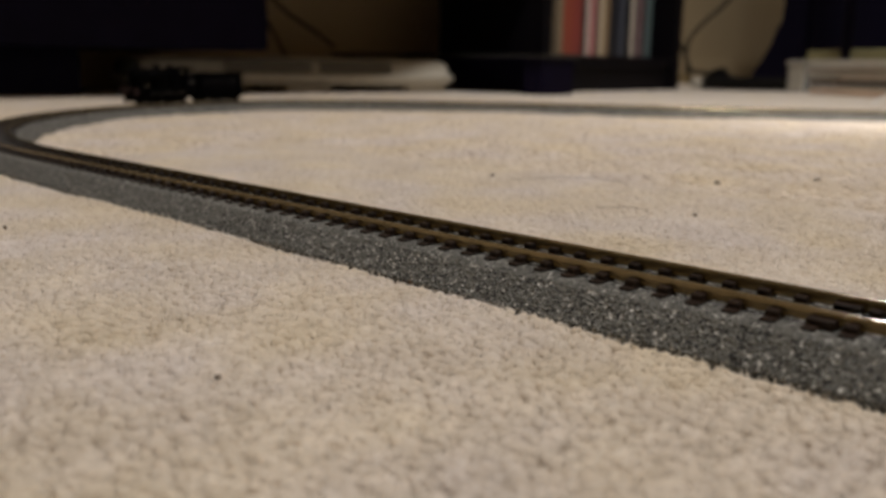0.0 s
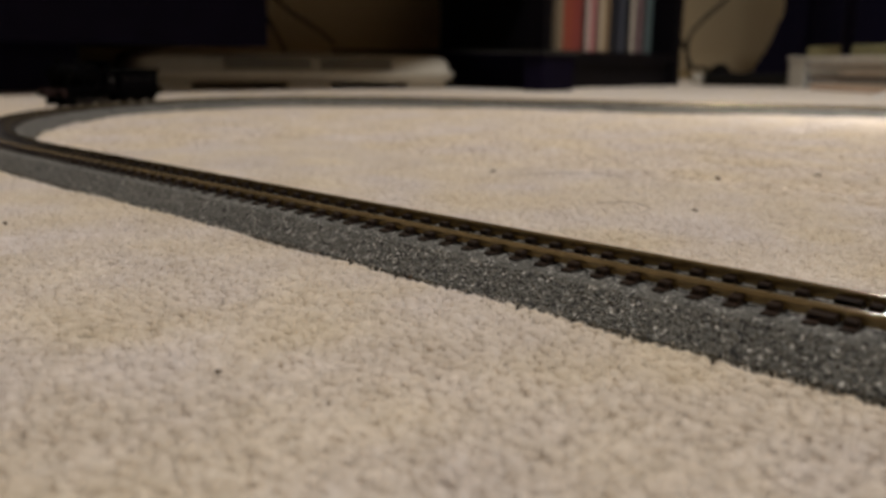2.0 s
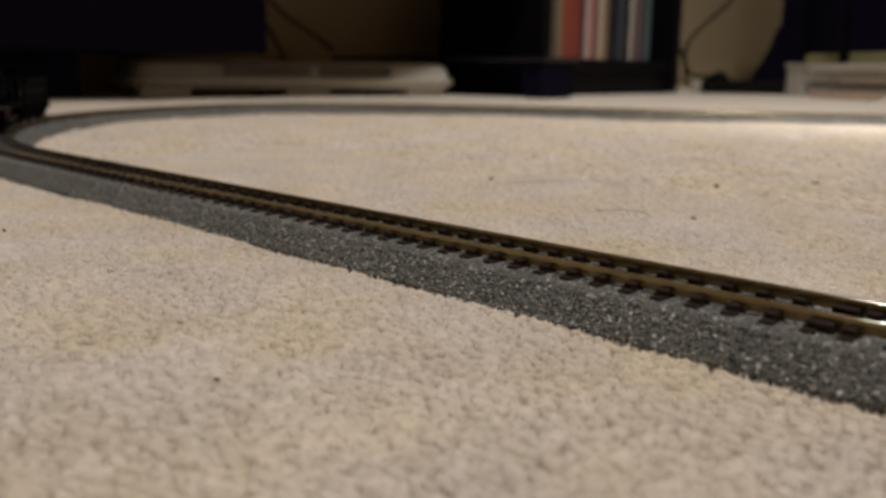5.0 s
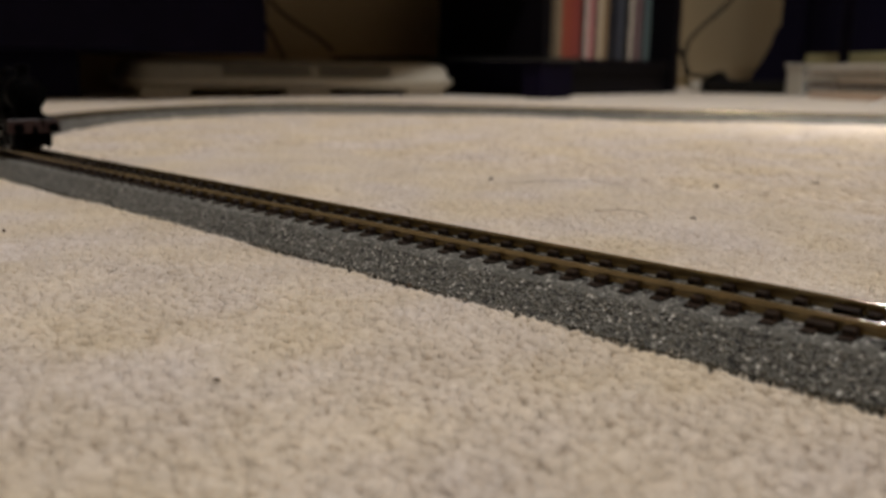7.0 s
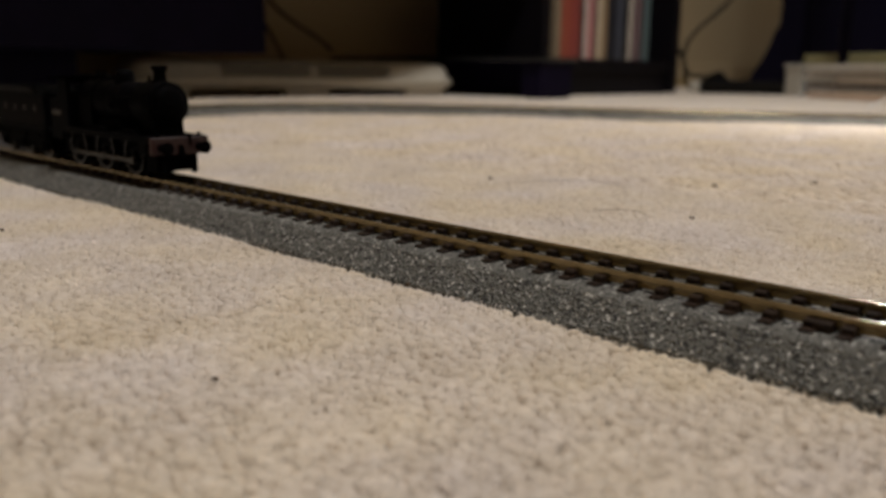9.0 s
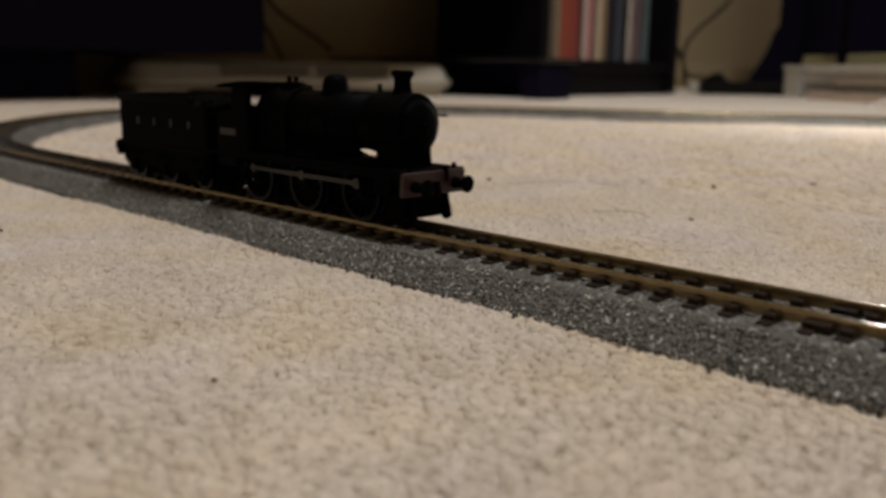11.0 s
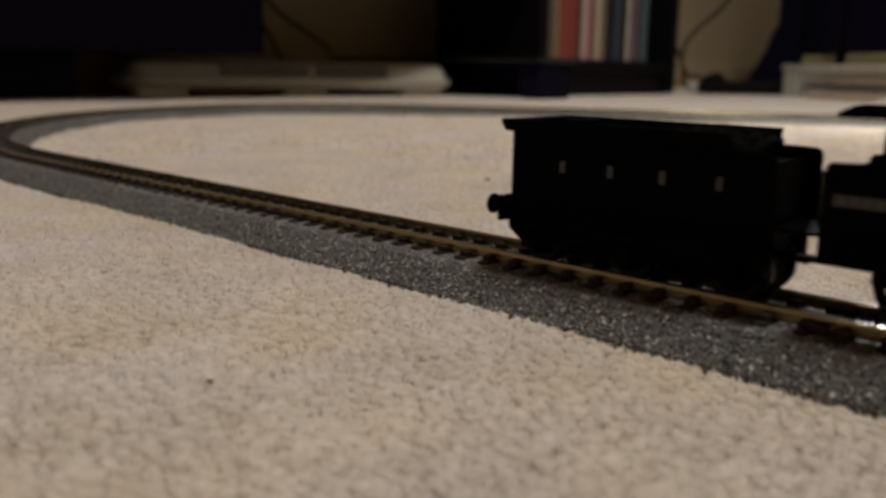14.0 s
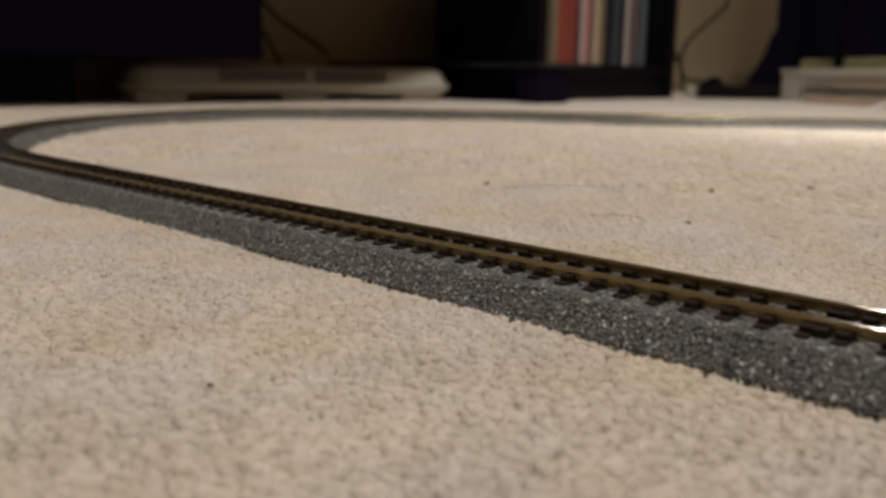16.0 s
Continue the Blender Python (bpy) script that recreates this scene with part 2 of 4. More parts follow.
def tube(points, r, n=8, bm=None):
    """A round cord through points."""
    bm = bmesh.new() if bm is None else bm
    pts = [Vector(p) for p in points]
    rings = []
    for i, p in enumerate(pts):
        d = (pts[min(i + 1, len(pts) - 1)] - pts[max(i - 1, 0)]).normalized()
        u = d.cross(Vector((0, 0, 1)))
        u = u.normalized() if u.length > 1e-4 else Vector((1, 0, 0))
        v = d.cross(u)
        rings.append([bm.verts.new(p + (u * math.cos(2 * math.pi * k / n) + v * math.sin(2 * math.pi * k / n)) * r) for k in range(n)])
    for a, b in zip(rings, rings[1:]):
        for k in range(n):
            bm.faces.new((a[k], a[(k + 1) % n], b[(k + 1) % n], b[k]))
    bm.faces.new(rings[0][::-1])
    bm.faces.new(rings[-1])
    bmesh.ops.recalc_face_normals(bm, faces=bm.faces)
    return bm


def smooth_line(points, steps=8):
    """Catmull-Rom through a few points."""
    p = [Vector(q) for q in points]
    p = [2 * p[0] - p[1]] + p + [2 * p[-1] - p[-2]]
    out = []
    for i in range(1, len(p) - 2):
        for k in range(steps):
            t = k / steps
            a, b, c, d = p[i - 1:i + 3]
            out.append(0.5 * (2 * b + (c - a) * t + (2 * a - 5 * b + 4 * c - d) * t * t + (3 * b - a - 3 * c + d) * t ** 3))
    return out + [p[-2]]


# ---------------------------------------------------------------- the room
ROOM = (-1.30, 2.3, -1.9, 3.1, 2.4)


def room():
    x0, x1, y0, y1, zt = ROOM
    t = 0.12
    for name, b in (("wall_west", (x0 - t, x0, y0 - t, y1 + t, -0.02, zt)), ("wall_east", (x1, x1 + t, y0 - t, y1 + t, -0.02, zt)),
                    ("wall_north", (x0, x1, y1, y1 + t, -0.02, zt)), ("wall_south", (x0, x1, y0 - t, y0, -0.02, zt))):
        tagged(part(name, box(*b), WALL), "plain beige painted plaster wall", "wall", kind="structure")
    tagged(part("ceiling", box(x0 - t, x1 + t, y0 - t, y1 + t, zt, zt + 0.1), CEILING), "plain white painted ceiling", "ceiling", kind="structure")
    tagged(part("baseboard", box(x0, x0 + 0.012, y0, y1, -0.004, 0.07, 0.003), WALL), "beige painted skirting along the beige wall", "baseboard", kind="structure")


def height_noise(x, y):
    return 0.0012 * noise.noise((x * 9, y * 9, 3.1)) + 0.0006 * noise.noise((x * 40, y * 40, 7.7))


def carpet():
    """The ground under the pile: one sheet with gentle waves, finer close by."""
    x0, x1, y0, y1, zt = ROOM
    xs = np.unique(np.concatenate([np.arange(x0, x1 + 0.01, 0.05), np.arange(-0.75, 0.2, 0.008), [x1]]))
    ys = np.unique(np.concatenate([np.arange(y0, y1 + 0.01, 0.05), np.arange(-0.2, 0.8, 0.008), [y1]]))
    nx, ny = len(xs), len(ys)
    co = [(x, y, -0.0012 + height_noise(x, y)) for y in ys for x in xs]
    fs = [(j * nx + i, j * nx + i + 1, (j + 1) * nx + i + 1, (j + 1) * nx + i) for j in range(ny - 1) for i in range(nx - 1)]
    me = bpy.data.meshes.new("floor")
    me.from_pydata(co, [], fs)
    me.materials.append(CARPET)
    me.shade_smooth()
    tagged(new("floor", me), "cream short-pile carpet with soft uneven nap", "carpet", kind="structure")


def off_track(x, y):
    """Distance from the centre line, for points near the loop (vectors)."""
    s = np.linspace(NEAR_END, NEAR_END - LOOP, 900)
    c = np.array([on_track(v)[:2] for v in s])
    best = np.full(len(x), 9.0)
    for i in range(0, len(c)):
        best = np.minimum(best, (x - c[i, 0]) ** 2 + (y - c[i, 1]) ** 2)
    return np.sqrt(best)


def soft_yarn(m):
    """Lets some light pass through the yarn, as wool does."""
    t = m.node_tree
    b = t.nodes["Principled BSDF"]
    out = t.nodes["Material Output"]
    k = t.nodes.new("ShaderNodeBsdfTranslucent")
    t.links.new(b.inputs["Base Color"].links[0].from_socket, k.inputs["Color"])
    x = t.nodes.new("ShaderNodeMixShader")
    x.inputs[0].default_value = 0.45
    t.links.new(b.outputs[0], x.inputs[1])
    t.links.new(k.outputs[0], x.inputs[2])
    t.links.new(x.outputs[0], out.inputs["Surface"])


def blotched(m, yellow, cool, scale):
    """Uneven yellowing of the wool in soft patches."""
    t = m.node_tree
    b = t.nodes["Principled BSDF"]
    co = t.nodes.new("ShaderNodeTexCoord")
    w = t.nodes.new("ShaderNodeTexNoise")
    w.inputs["Scale"].default_value, w.inputs["Detail"].default_value = scale, 4
    t.links.new(co.outputs["Object"], w.inputs["Vector"])
    r = t.nodes.new("ShaderNodeValToRGB")
    r.color_ramp.elements[0].position, r.color_ramp.elements[1].position = 0.36, 0.64
    r.color_ramp.elements[0].color, r.color_ramp.elements[1].color = (*yellow, 1), (*cool, 1)
    t.links.new(w.outputs["Fac"], r.inputs[0])
    x = t.nodes.new("ShaderNodeMix")
    x.data_type, x.blend_type = "RGBA", "MULTIPLY"
    x.inputs["Factor"].default_value = 1.0
    t.links.new(b.inputs["Base Color"].links[0].from_socket, x.inputs["A"])
    t.links.new(r.outputs[0], x.inputs["B"])
    t.links.new(x.outputs["Result"], b.inputs["Base Color"])


blotched(PILE, (1.0, 0.982, 0.92), (0.98, 0.99, 1.065), 24)
blotched(CARPET, (1.0, 0.982, 0.92), (0.98, 0.99, 1.065), 24)
soft_yarn(PILE)


def tufts(name, region, pitch, radius, height, keep, label):
    """Yarn tips as small leaning domes, scattered over part of the carpet."""
    rng = np.random.default_rng(7)
    x0, x1, y0, y1 = region
    gx, gy = np.meshgrid(np.arange(x0, x1, pitch), np.arange(y0, y1, pitch))
    x = (gx + rng.uniform(-0.55, 0.55, gx.shape) * pitch).ravel()
    y = (gy + rng.uniform(-0.55, 0.55, gy.shape) * pitch).ravel()
    ok = keep(x, y)
    x, y = x[ok], y[ok]
    ok = off_track(x, y) > 0.0155
    x, y = x[ok], y[ok]
    n = len(x)
    sides = 5
    r = radius * rng.uniform(0.6, 1.4, n)
    long = rng.uniform(0.85, 1.6, n)
    h = height * rng.uniform(0.9, 1.08, n)
    z0 = np.array([height_noise(a, b) for a, b in zip(x, y)]) - 0.0035
    # the nap leans in drifts
    lean_a = 6.28 * np.array([noise.noise((a * 14, b * 14, 0.5)) for a, b in zip(x, y)]) + rng.normal(0, 0.9, n)
    lean = rng.uniform(0.0, 0.36, n) * h
    dx, dy = np.cos(lean_a) * lean, np.sin(lean_a) * lean
    rings = ((0.1, 0.95), (0.86, 0.84))
    co = np.zeros((n, len(rings) * sides + 1, 3))
    turn = rng.uniform(0, 6.28, n)
    for k, (f, w) in enumerate(rings):
        for i in range(sides):
            a = turn + 2 * math.pi * i / sides
            wob = rng.uniform(0.8, 1.2, n)
            u, v = np.cos(a) * r * w * wob * long, np.sin(a) * r * w * wob / long
            co[:, k * sides + i, 0] = x + dx * f * f + u * np.cos(lean_a) - v * np.sin(lean_a)
            co[:, k * sides + i, 1] = y + dy * f * f + u * np.sin(lean_a) + v * np.cos(lean_a)
            co[:, k * sides + i, 2] = z0 + h * f
    co[:, -1, 0], co[:, -1, 1], co[:, -1, 2] = x + dx, y + dy, z0 + h
    face = []
    for k in range(len(rings) - 1):
        for i in range(sides):
            j = (i + 1) % sides
            a, b, c, d = k * sides + i, k * sides + j, (k + 1) * sides + j, (k + 1) * sides + i
            face += [(a, b, c), (a, c, d)]
    top = len(rings) * sides
    for i in range(sides):
        face.append(((len(rings) - 1) * sides + i, (len(rings) - 1) * sides + (i + 1) % sides, top))
    face = np.array(face)
    per = top + 1
    idx = (face[None] + (np.arange(n) * per)[:, None, None]).reshape(-1)
    me = bpy.data.meshes.new(name)
    me.vertices.add(n * per)
    me.vertices.foreach_set("co", co.reshape(-1))
    me.loops.add(len(idx))
    me.loops.foreach_set("vertex_index", idx.astype(np.int32))
    me.polygons.add(len(idx) // 3)
    me.polygons.foreach_set("loop_start", np.arange(0, len(idx), 3, dtype=np.int32))
    me.update(calc_edges=True)
    me.validate()
    me.materials.append(PILE)
    me.shade_smooth()
    return tagged(new(name, me), label, "carpet pile", kind="stuff")


def fuzz():
    """Loose fibre ends standing out of the pile close to the camera, each a thin leaning spike."""
    rng = np.random.default_rng(11)
    n = 270000
    x, y = rng.uniform(-0.36, 0.02, n), rng.uniform(-0.125, 0.14, n)
    ok = off_track(x, y) > 0.0158
    x, y = x[ok], y[ok]
    n = len(x)
    z = np.array([height_noise(a, b) for a, b in zip(x, y)]) - 0.0012
    a, lean = rng.uniform(0, 6.28, n), rng.uniform(0.2, 1.3, n)
    h = rng.uniform(0.0012, 0.0025, n)
    r = rng.uniform(0.00018, 0.00036, n)
    co = np.zeros((n, 4, 3))
    turn = rng.uniform(0, 6.28, n)
    for k in range(3):
        co[:, k, 0], co[:, k, 1], co[:, k, 2] = x + r * np.cos(turn + 2.094 * k), y + r * np.sin(turn + 2.094 * k), z
    co[:, 3, 0], co[:, 3, 1], co[:, 3, 2] = x + np.cos(a) * np.sin(lean) * h, y + np.sin(a) * np.sin(lean) * h, z + np.cos(lean) * h
    face = np.array([(0, 1, 3), (1, 2, 3), (2, 0, 3)])
    idx = (face[None] + (np.arange(n) * 4)[:, None, None]).reshape(-1)
    me = bpy.data.meshes.new("carpet_fuzz")
    me.vertices.add(n * 4)
    me.vertices.foreach_set("co", co.reshape(-1))
    me.loops.add(len(idx))
    me.loops.foreach_set("vertex_index", idx.astype(np.int32))
    me.polygons.add(len(idx) // 3)
    me.polygons.foreach_set("loop_start", np.arange(0, len(idx), 3, dtype=np.int32))
    me.update(calc_edges=True)
    me.materials.append(PILE)
    me.shade_smooth()
    tagged(new("carpet_fuzz", me), "fine loose cream wool fibres on the carpet", "carpet fibres", kind="stuff")


def pile():
    fuzz()
    tufts("carpet_pile", (-0.36, 0.02, -0.125, 0.14), 0.00140, 0.00140, 0.0036, lambda x, y: y < 0.14, "cream twisted carpet yarn tips, short and fluffy")
    tufts("carpet_pile", (-0.95, 0.1, -0.16, 0.75), 0.0038, 0.0030, 0.0034,
          lambda x, y: ~((x > -0.36) & (x < 0.02) & (y > -0.125) & (y < 0.14)), "cream twisted carpet yarn tips around the track")


# ---------------------------------------------------------------- railway track
def sweep(profile, s0, s1, step, bm=None):
    """Draw a closed (off, z) profile along the track from s0 back to s1."""
    bm = bmesh.new() if bm is None else bm
    n = max(2, int(abs(s0 - s1) / step) + 1)
    rings = [[bm.verts.new(beside(s, o, z)) for o, z in profile] for s in np.linspace(s0, s1, n)]
    fs = []
    for a, b in zip(rings, rings[1:]):
        for i in range(len(profile)):
            j = (i + 1) % len(profile)
            fs.append(bm.faces.new((a[i], a[j], b[j], b[i])))
    fs += [bm.faces.new(rings[0][::-1]), bm.faces.new(rings[-1])]
    bmesh.ops.recalc_face_normals(bm, faces=fs)
    return bm


def rail_profile(c):
    t, h = RAIL_TOP, RAIL_H
    half = [(0.0005, t - h), (0.0005, t - h + 0.0004), (0.00042, t - h + 0.0005), (0.00042, t - 0.0010), (0.00055, t - 0.0008), (0.00055, t - 0.00018), (0.0005, t - 0.00006), (0.0004, t)]
    return [(c + o, z) for o, z in half] + [(c - o, z) for o, z in half[::-1]]


SLOPE = [(0.0108, BED_TOP), (0.0118, BED_TOP - 0.0003), (0.0133, BED_TOP - 0.0019), (0.0162, 0.0004), (0.0166, -0.004)]
BED = [(-o, z) for o, z in SLOPE[::-1]] + SLOPE


def sleeper_mesh():
    """A sleeper with its two pairs of rail chairs, lying across x."""
    bm = box(-0.0011, 0.0011, -0.0090, 0.0090, -0.0016, 0.0, 0.00022)
    for y in (-GAUGE_Y, GAUGE_Y):
        for d in (-0.0013, 0.0013):
            box(-0.0010, 0.0010, y + d - 0.0009, y + d + 0.0009, -0.0003, 0.0010, 0.00025, bm)
    return mesh_of("sleeper", bm, SLEEPER)


def ballast_grains(s0, s1, parent, seed):
    """Single moulded grains on the outer slope and the top of the roadbed, each a small tilted octahedron."""
    rng = np.random.default_rng(seed)
    line = SLOPE[:0:-1] + [(-0.0050, BED_TOP)]
    run = np.cumsum([0] + [math.dist(a, b) for a, b in zip(line, line[1:])])
    n = int(4.2e6 * abs(s0 - s1) * run[-1])
    w = rng.uniform(0, run[-1], n)
    off, z = np.interp(w, run, [p[0] for p in line]), np.interp(w, run, [p[1] for p in line])
    s = rng.uniform(s1, s0, n)
    mid = np.array([beside(a, b, c) for a, b, c in zip(s, off, z)])
    shape = np.array([(1, 0, 0), (-1, 0, 0), (0, 1, 0), (0, -1, 0), (0, 0, 1), (0, 0, -1)], float)
    q = rng.normal(size=(n, 4))
    q /= np.linalg.norm(q, axis=1)[:, None]
    a, b, c, d = q.T
    turn = np.array([[1 - 2 * (c * c + d * d), 2 * (b * c - a * d), 2 * (b * d + a * c)],
                     [2 * (b * c + a * d), 1 - 2 * (b * b + d * d), 2 * (c * d - a * b)],
                     [2 * (b * d - a * c), 2 * (c * d + a * b), 1 - 2 * (b * b + c * c)]]).transpose(2, 0, 1)
    pts = shape[None] * rng.uniform(0.6, 1.2, (n, 6, 1)) * rng.uniform(0.00014, 0.00034, n)[:, None, None]
    co = mid[:, None, :] + np.einsum("nij,nkj->nki", turn, pts)
    face = np.array([(0, 2, 4), (2, 1, 4), (1, 3, 4), (3, 0, 4), (2, 0, 5), (1, 2, 5), (3, 1, 5), (0, 3, 5)])
    idx = (face[None] + (np.arange(n) * 6)[:, None, None]).reshape(-1)
    me = bpy.data.meshes.new("loose_ballast")
    me.vertices.add(n * 6)
    me.vertices.foreach_set("co", co.reshape(-1))
    me.loops.add(len(idx))
    me.loops.foreach_set("vertex_index", idx.astype(np.int32))
    me.polygons.add(len(idx) // 3)
    me.polygons.foreach_set("loop_start", np.arange(0, len(idx), 3, dtype=np.int32))
    me.update(calc_edges=True)
    me.materials.append(GRAIN)
    ob = new("loose_ballast", me)
    ob.parent = parent
    tagged(ob, kind="stuff")


def track():
    section = 0.248
    count = int(round(LOOP / section))
    section = LOOP / count
    start = -0.0377 + section
    tie = sleeper_mesh()
    parts = 0
    for i in range(count):
        s0 = start - i * section
        s1 = s0 - section
        bent = "curved" if on_track((s0 + s1) / 2)[2] > 0.01 else "straight"
        t = thing("track_section", "%s model railway track on moulded grey ballast" % bent, "model track", group="track loop")
        part("roadbed", sweep(BED, s0 - 0.00005, s1 + 0.00005, 0.006), BALLAST, t)
        for c in (-GAUGE_Y, GAUGE_Y):
            r = part("rail", sweep(rail_profile(c), s0 - 0.00005, s1 + 0.00005, 0.006), RAIL, t)
            low, high = RAIL_TOP - RAIL_H - 0.0004, RAIL_TOP - 0.0009
            for e in ((c - 0.0014), (c + 0.0014)):
                q = [(e - 0.0008, low), (e - 0.0008, high - 0.0003), (e - 0.0005, high), (e + 0.0005, high), (e + 0.0008, high - 0.0003), (e + 0.0008, low)]
                part("rail_joiner", sweep(q, s0 - 0.0006, s0 - 0.0044, 0.0019), SLEEPER, r, "dark brown plastic rail joiner")
        near, far = min(s0, 0.04), max(s1, -0.36)
        if near > far:
            ballast_grains(near, far, t, 20 + i)
        n = int(round(section / PITCH))
        single = i in (0, 1, 2, 3, 4) and parts < 260
        joined = None if single else bmesh.new()
        for k in range(n):
            s = s0 - 0.0036 - k * (section - 0.0050) / (n - 1)
            a = on_track(s)[2]
            x, y, z = beside(s, 0, RAIL_TOP - RAIL_H)
            m = pose(x, y, z, 0, 0, -math.degrees(a))
            if single:
                ob = new("sleeper", tie)
                ob.parent = t
                ob.matrix_basis = m
                parts += 1
            else:
                b = box(-0.0011, 0.0011, -0.0090, 0.0090, -0.0016, 0.0)
                bmesh.ops.transform(b, matrix=m, verts=b.verts)
                me = bpy.data.meshes.new("tmp")
                b.to_mesh(me)
                b.free()
                joined.from_mesh(me)
                bpy.data.meshes.remove(me)
        if joined is not None:
            tagged(part("sleepers", joined, SLEEPER, t), kind="stuff")


# ---------------------------------------------------------------- the engine and its tender
ENGINE_MID, TENDER_MID = -0.040, -0.1035
DRIVERS = (-0.0207, -0.040, -0.0593)
CLOSE_UP = 0.0010
TENDER_AXLES = (-0.0855, -0.1035, -0.1215)
DRIVER_R, TENDER_R = 0.0063, 0.0044
CRANK = 0.0022


def ring(profile, n):
    """A closed (radius, y) outline turned about the y axis."""
    bm = bmesh.new()
    rows = [[bm.verts.new((r * math.cos(2 * math.pi * i / n), h, r * math.sin(2 * math.pi * i / n))) for i in range(n)] for r, h in profile]
    for a, b in zip(rows, rows[1:] + rows[:1]):
        for i in range(n):
            bm.faces.new((a[i], a[(i + 1) % n], b[(i + 1) % n], b[i]))
    bmesh.ops.recalc_face_normals(bm, faces=bm.faces)
    return bm


def wheelset(name, r, parent, x, spokes, label):
    bm = lathe([(0.0006, -0.0062), (0.0006, 0.0062)], 10, "Y")
    ob = part(name, bm, STEEL, parent, label, at=pose(x, 0, r))
    for side in (-1, 1):
        y0 = 0.0042 * side
        prof = [(r - 0.0009, y0 - side * 0.0002), (r + 0.0005, y0 - side * 0.0002), (r + 0.0005, y0 + side * 0.0004), (r, y0 + side * 0.0006), (r - 0.0001, y0 + side * 0.0019), (r - 0.0009, y0 + side * 0.0019)]
        t = ring(prof, 40)
        part("tyre", t, TREAD, ob, smooth=False)
        c = lathe([(r * 0.2, y0), (r * 0.2, y0 + side * 0.0021)], 16, "Y")
        for k in range(spokes):
            a = 360 * k / spokes
            b = bmesh.new()
            box(-0.00035, 0.00035, min(y0, y0 + side * 0.0014), max(y0, y0 + side * 0.0014), r * 0.15, r - 0.0006, 0, b)
            bmesh.ops.transform(b, matrix=pose(0, 0, 0, 0, a, 0), verts=b.verts)
            me = bpy.data.meshes.new("tmp")
            b.to_mesh(me)
            b.free()
            c.from_mesh(me)
            bpy.data.meshes.remove(me)
        part("spokes", c, BLACK, ob)
    return ob


def engine():
    """Front end at x 0, running towards +x, z from the rail top; all shifted so that the origin is at the middle axle."""
    t = thing("steam_locomotive", "black model six-wheel steam locomotive with tall chimney running on the track", "model locomotive")
    o = -ENGINE_MID

    def put(name, bm, mat, label="", smooth=False, parent=None):
        bmesh.ops.transform(bm, matrix=Matrix.Translation((o, 0, 0)), verts=bm.verts)
        return part(name, bm, mat, parent or t, label, smooth)

    zc, r = 0.0213, 0.0062
    # running plate with its drop at the front and steps
    b = box(-0.0720, -0.0045, -0.0092, 0.0092, 0.0116, 0.0124, 0.0002)
    box(-0.0720, -0.0045, -0.0092, -0.0087, 0.0106, 0.0124, 0, b)
    box(-0.0720, -0.0045, 0.0087, 0.0092, 0.0106, 0.0124, 0, b)
    put("running_plate", b, BLACK)
    put("buffer_beam", box(-0.0050, -0.0040, -0.0092, 0.0092, 0.0072, 0.0122, 0.0002), RED, "dull red buffer beam")
    for y in (-0.006, 0.006):
        b = lathe([(0.0012, -0.0040), (0.0012, -0.0030), (0.0008, -0.0027), (0.0008, -0.0009), (0.0018, -0.0006), (0.0019, -0.0002), (0.0011, 0.0)], 16, "X")
        bmesh.ops.transform(b, matrix=pose(0, y, 0.0093), verts=b.verts)
        put("buffer", b, SOOT, "round sprung buffer")
    # coupling and pipes on the beam
    b = box(-0.0042, -0.0028, -0.0006, 0.0006, 0.0085, 0.0100, 0.0002)
    box(-0.0036, -0.0027, -0.0010, 0.0010, 0.0068, 0.0090, 0.0003, b)
    put("coupling_hook", b, SOOT)
    b = tube(smooth_line([(-0.0046, 0.0028, 0.0112), (-0.0040, 0.0028, 0.0128), (-0.0036, 0.0030, 0.0124), (-0.0035, 0.0030, 0.0098)]), 0.00035, 6)
    put("brake_pipe", b, SOOT)
    for y in (-0.0066, 0.0066):
        put("lamp_iron", box(-0.0052, -0.0046, y - 0.0004, y + 0.0004, 0.0122, 0.0134), SOOT)
    # frames between the wheels
    for y in (-0.0034, 0.0034):
        put("frame_plate", prism([(-0.0050, 0.0115), (-0.0665, 0.0115), (-0.0665, 0.0050), (-0.0500, 0.0040), (-0.0120, 0.0040), (-0.0075, 0.0062), (-0.0050, 0.0080)], y - 0.0004, y + 0.0004), SOOT)
    for y in (-0.0050, 0.0050):
        put("guard_iron", prism([(-0.0078, 0.0080), (-0.0056, 0.0080), (-0.0040, 0.0022), (-0.0052, 0.0014), (-0.0062, 0.0016)], y - 0.0004, y + 0.0004), SOOT)
        put("sandbox", box(-0.0150, -0.0095, y * 1.25 - 0.0014, y * 1.25 + 0.0014, 0.0066, 0.0116, 0.0006), BLACK)
    put("motor_block", box(-0.0640, -0.0115, -0.0029, 0.0029, 0.0012, 0.0115, 0.0004), SOOT)
    put("front_stretcher", box(-0.0120, -0.0058, -0.0066, 0.0066, 0.0022, 0.0116, 0.0004), SOOT)
    put("valve_gear_casing", box(-0.0472, -0.0318, -0.0044, 0.0044, 0.0124, 0.0162, 0.0006), SOOT)
    # boiler
    put("smokebox", lathe([(r + 0.0004, -0.0205), (r + 0.0004, -0.0098), (r + 0.0002, -0.0094), (r - 0.0004, -0.0092)], 40, "X", at=Matrix.Translation((0, 0, zc))), SOOT, "matt black smokebox", True)
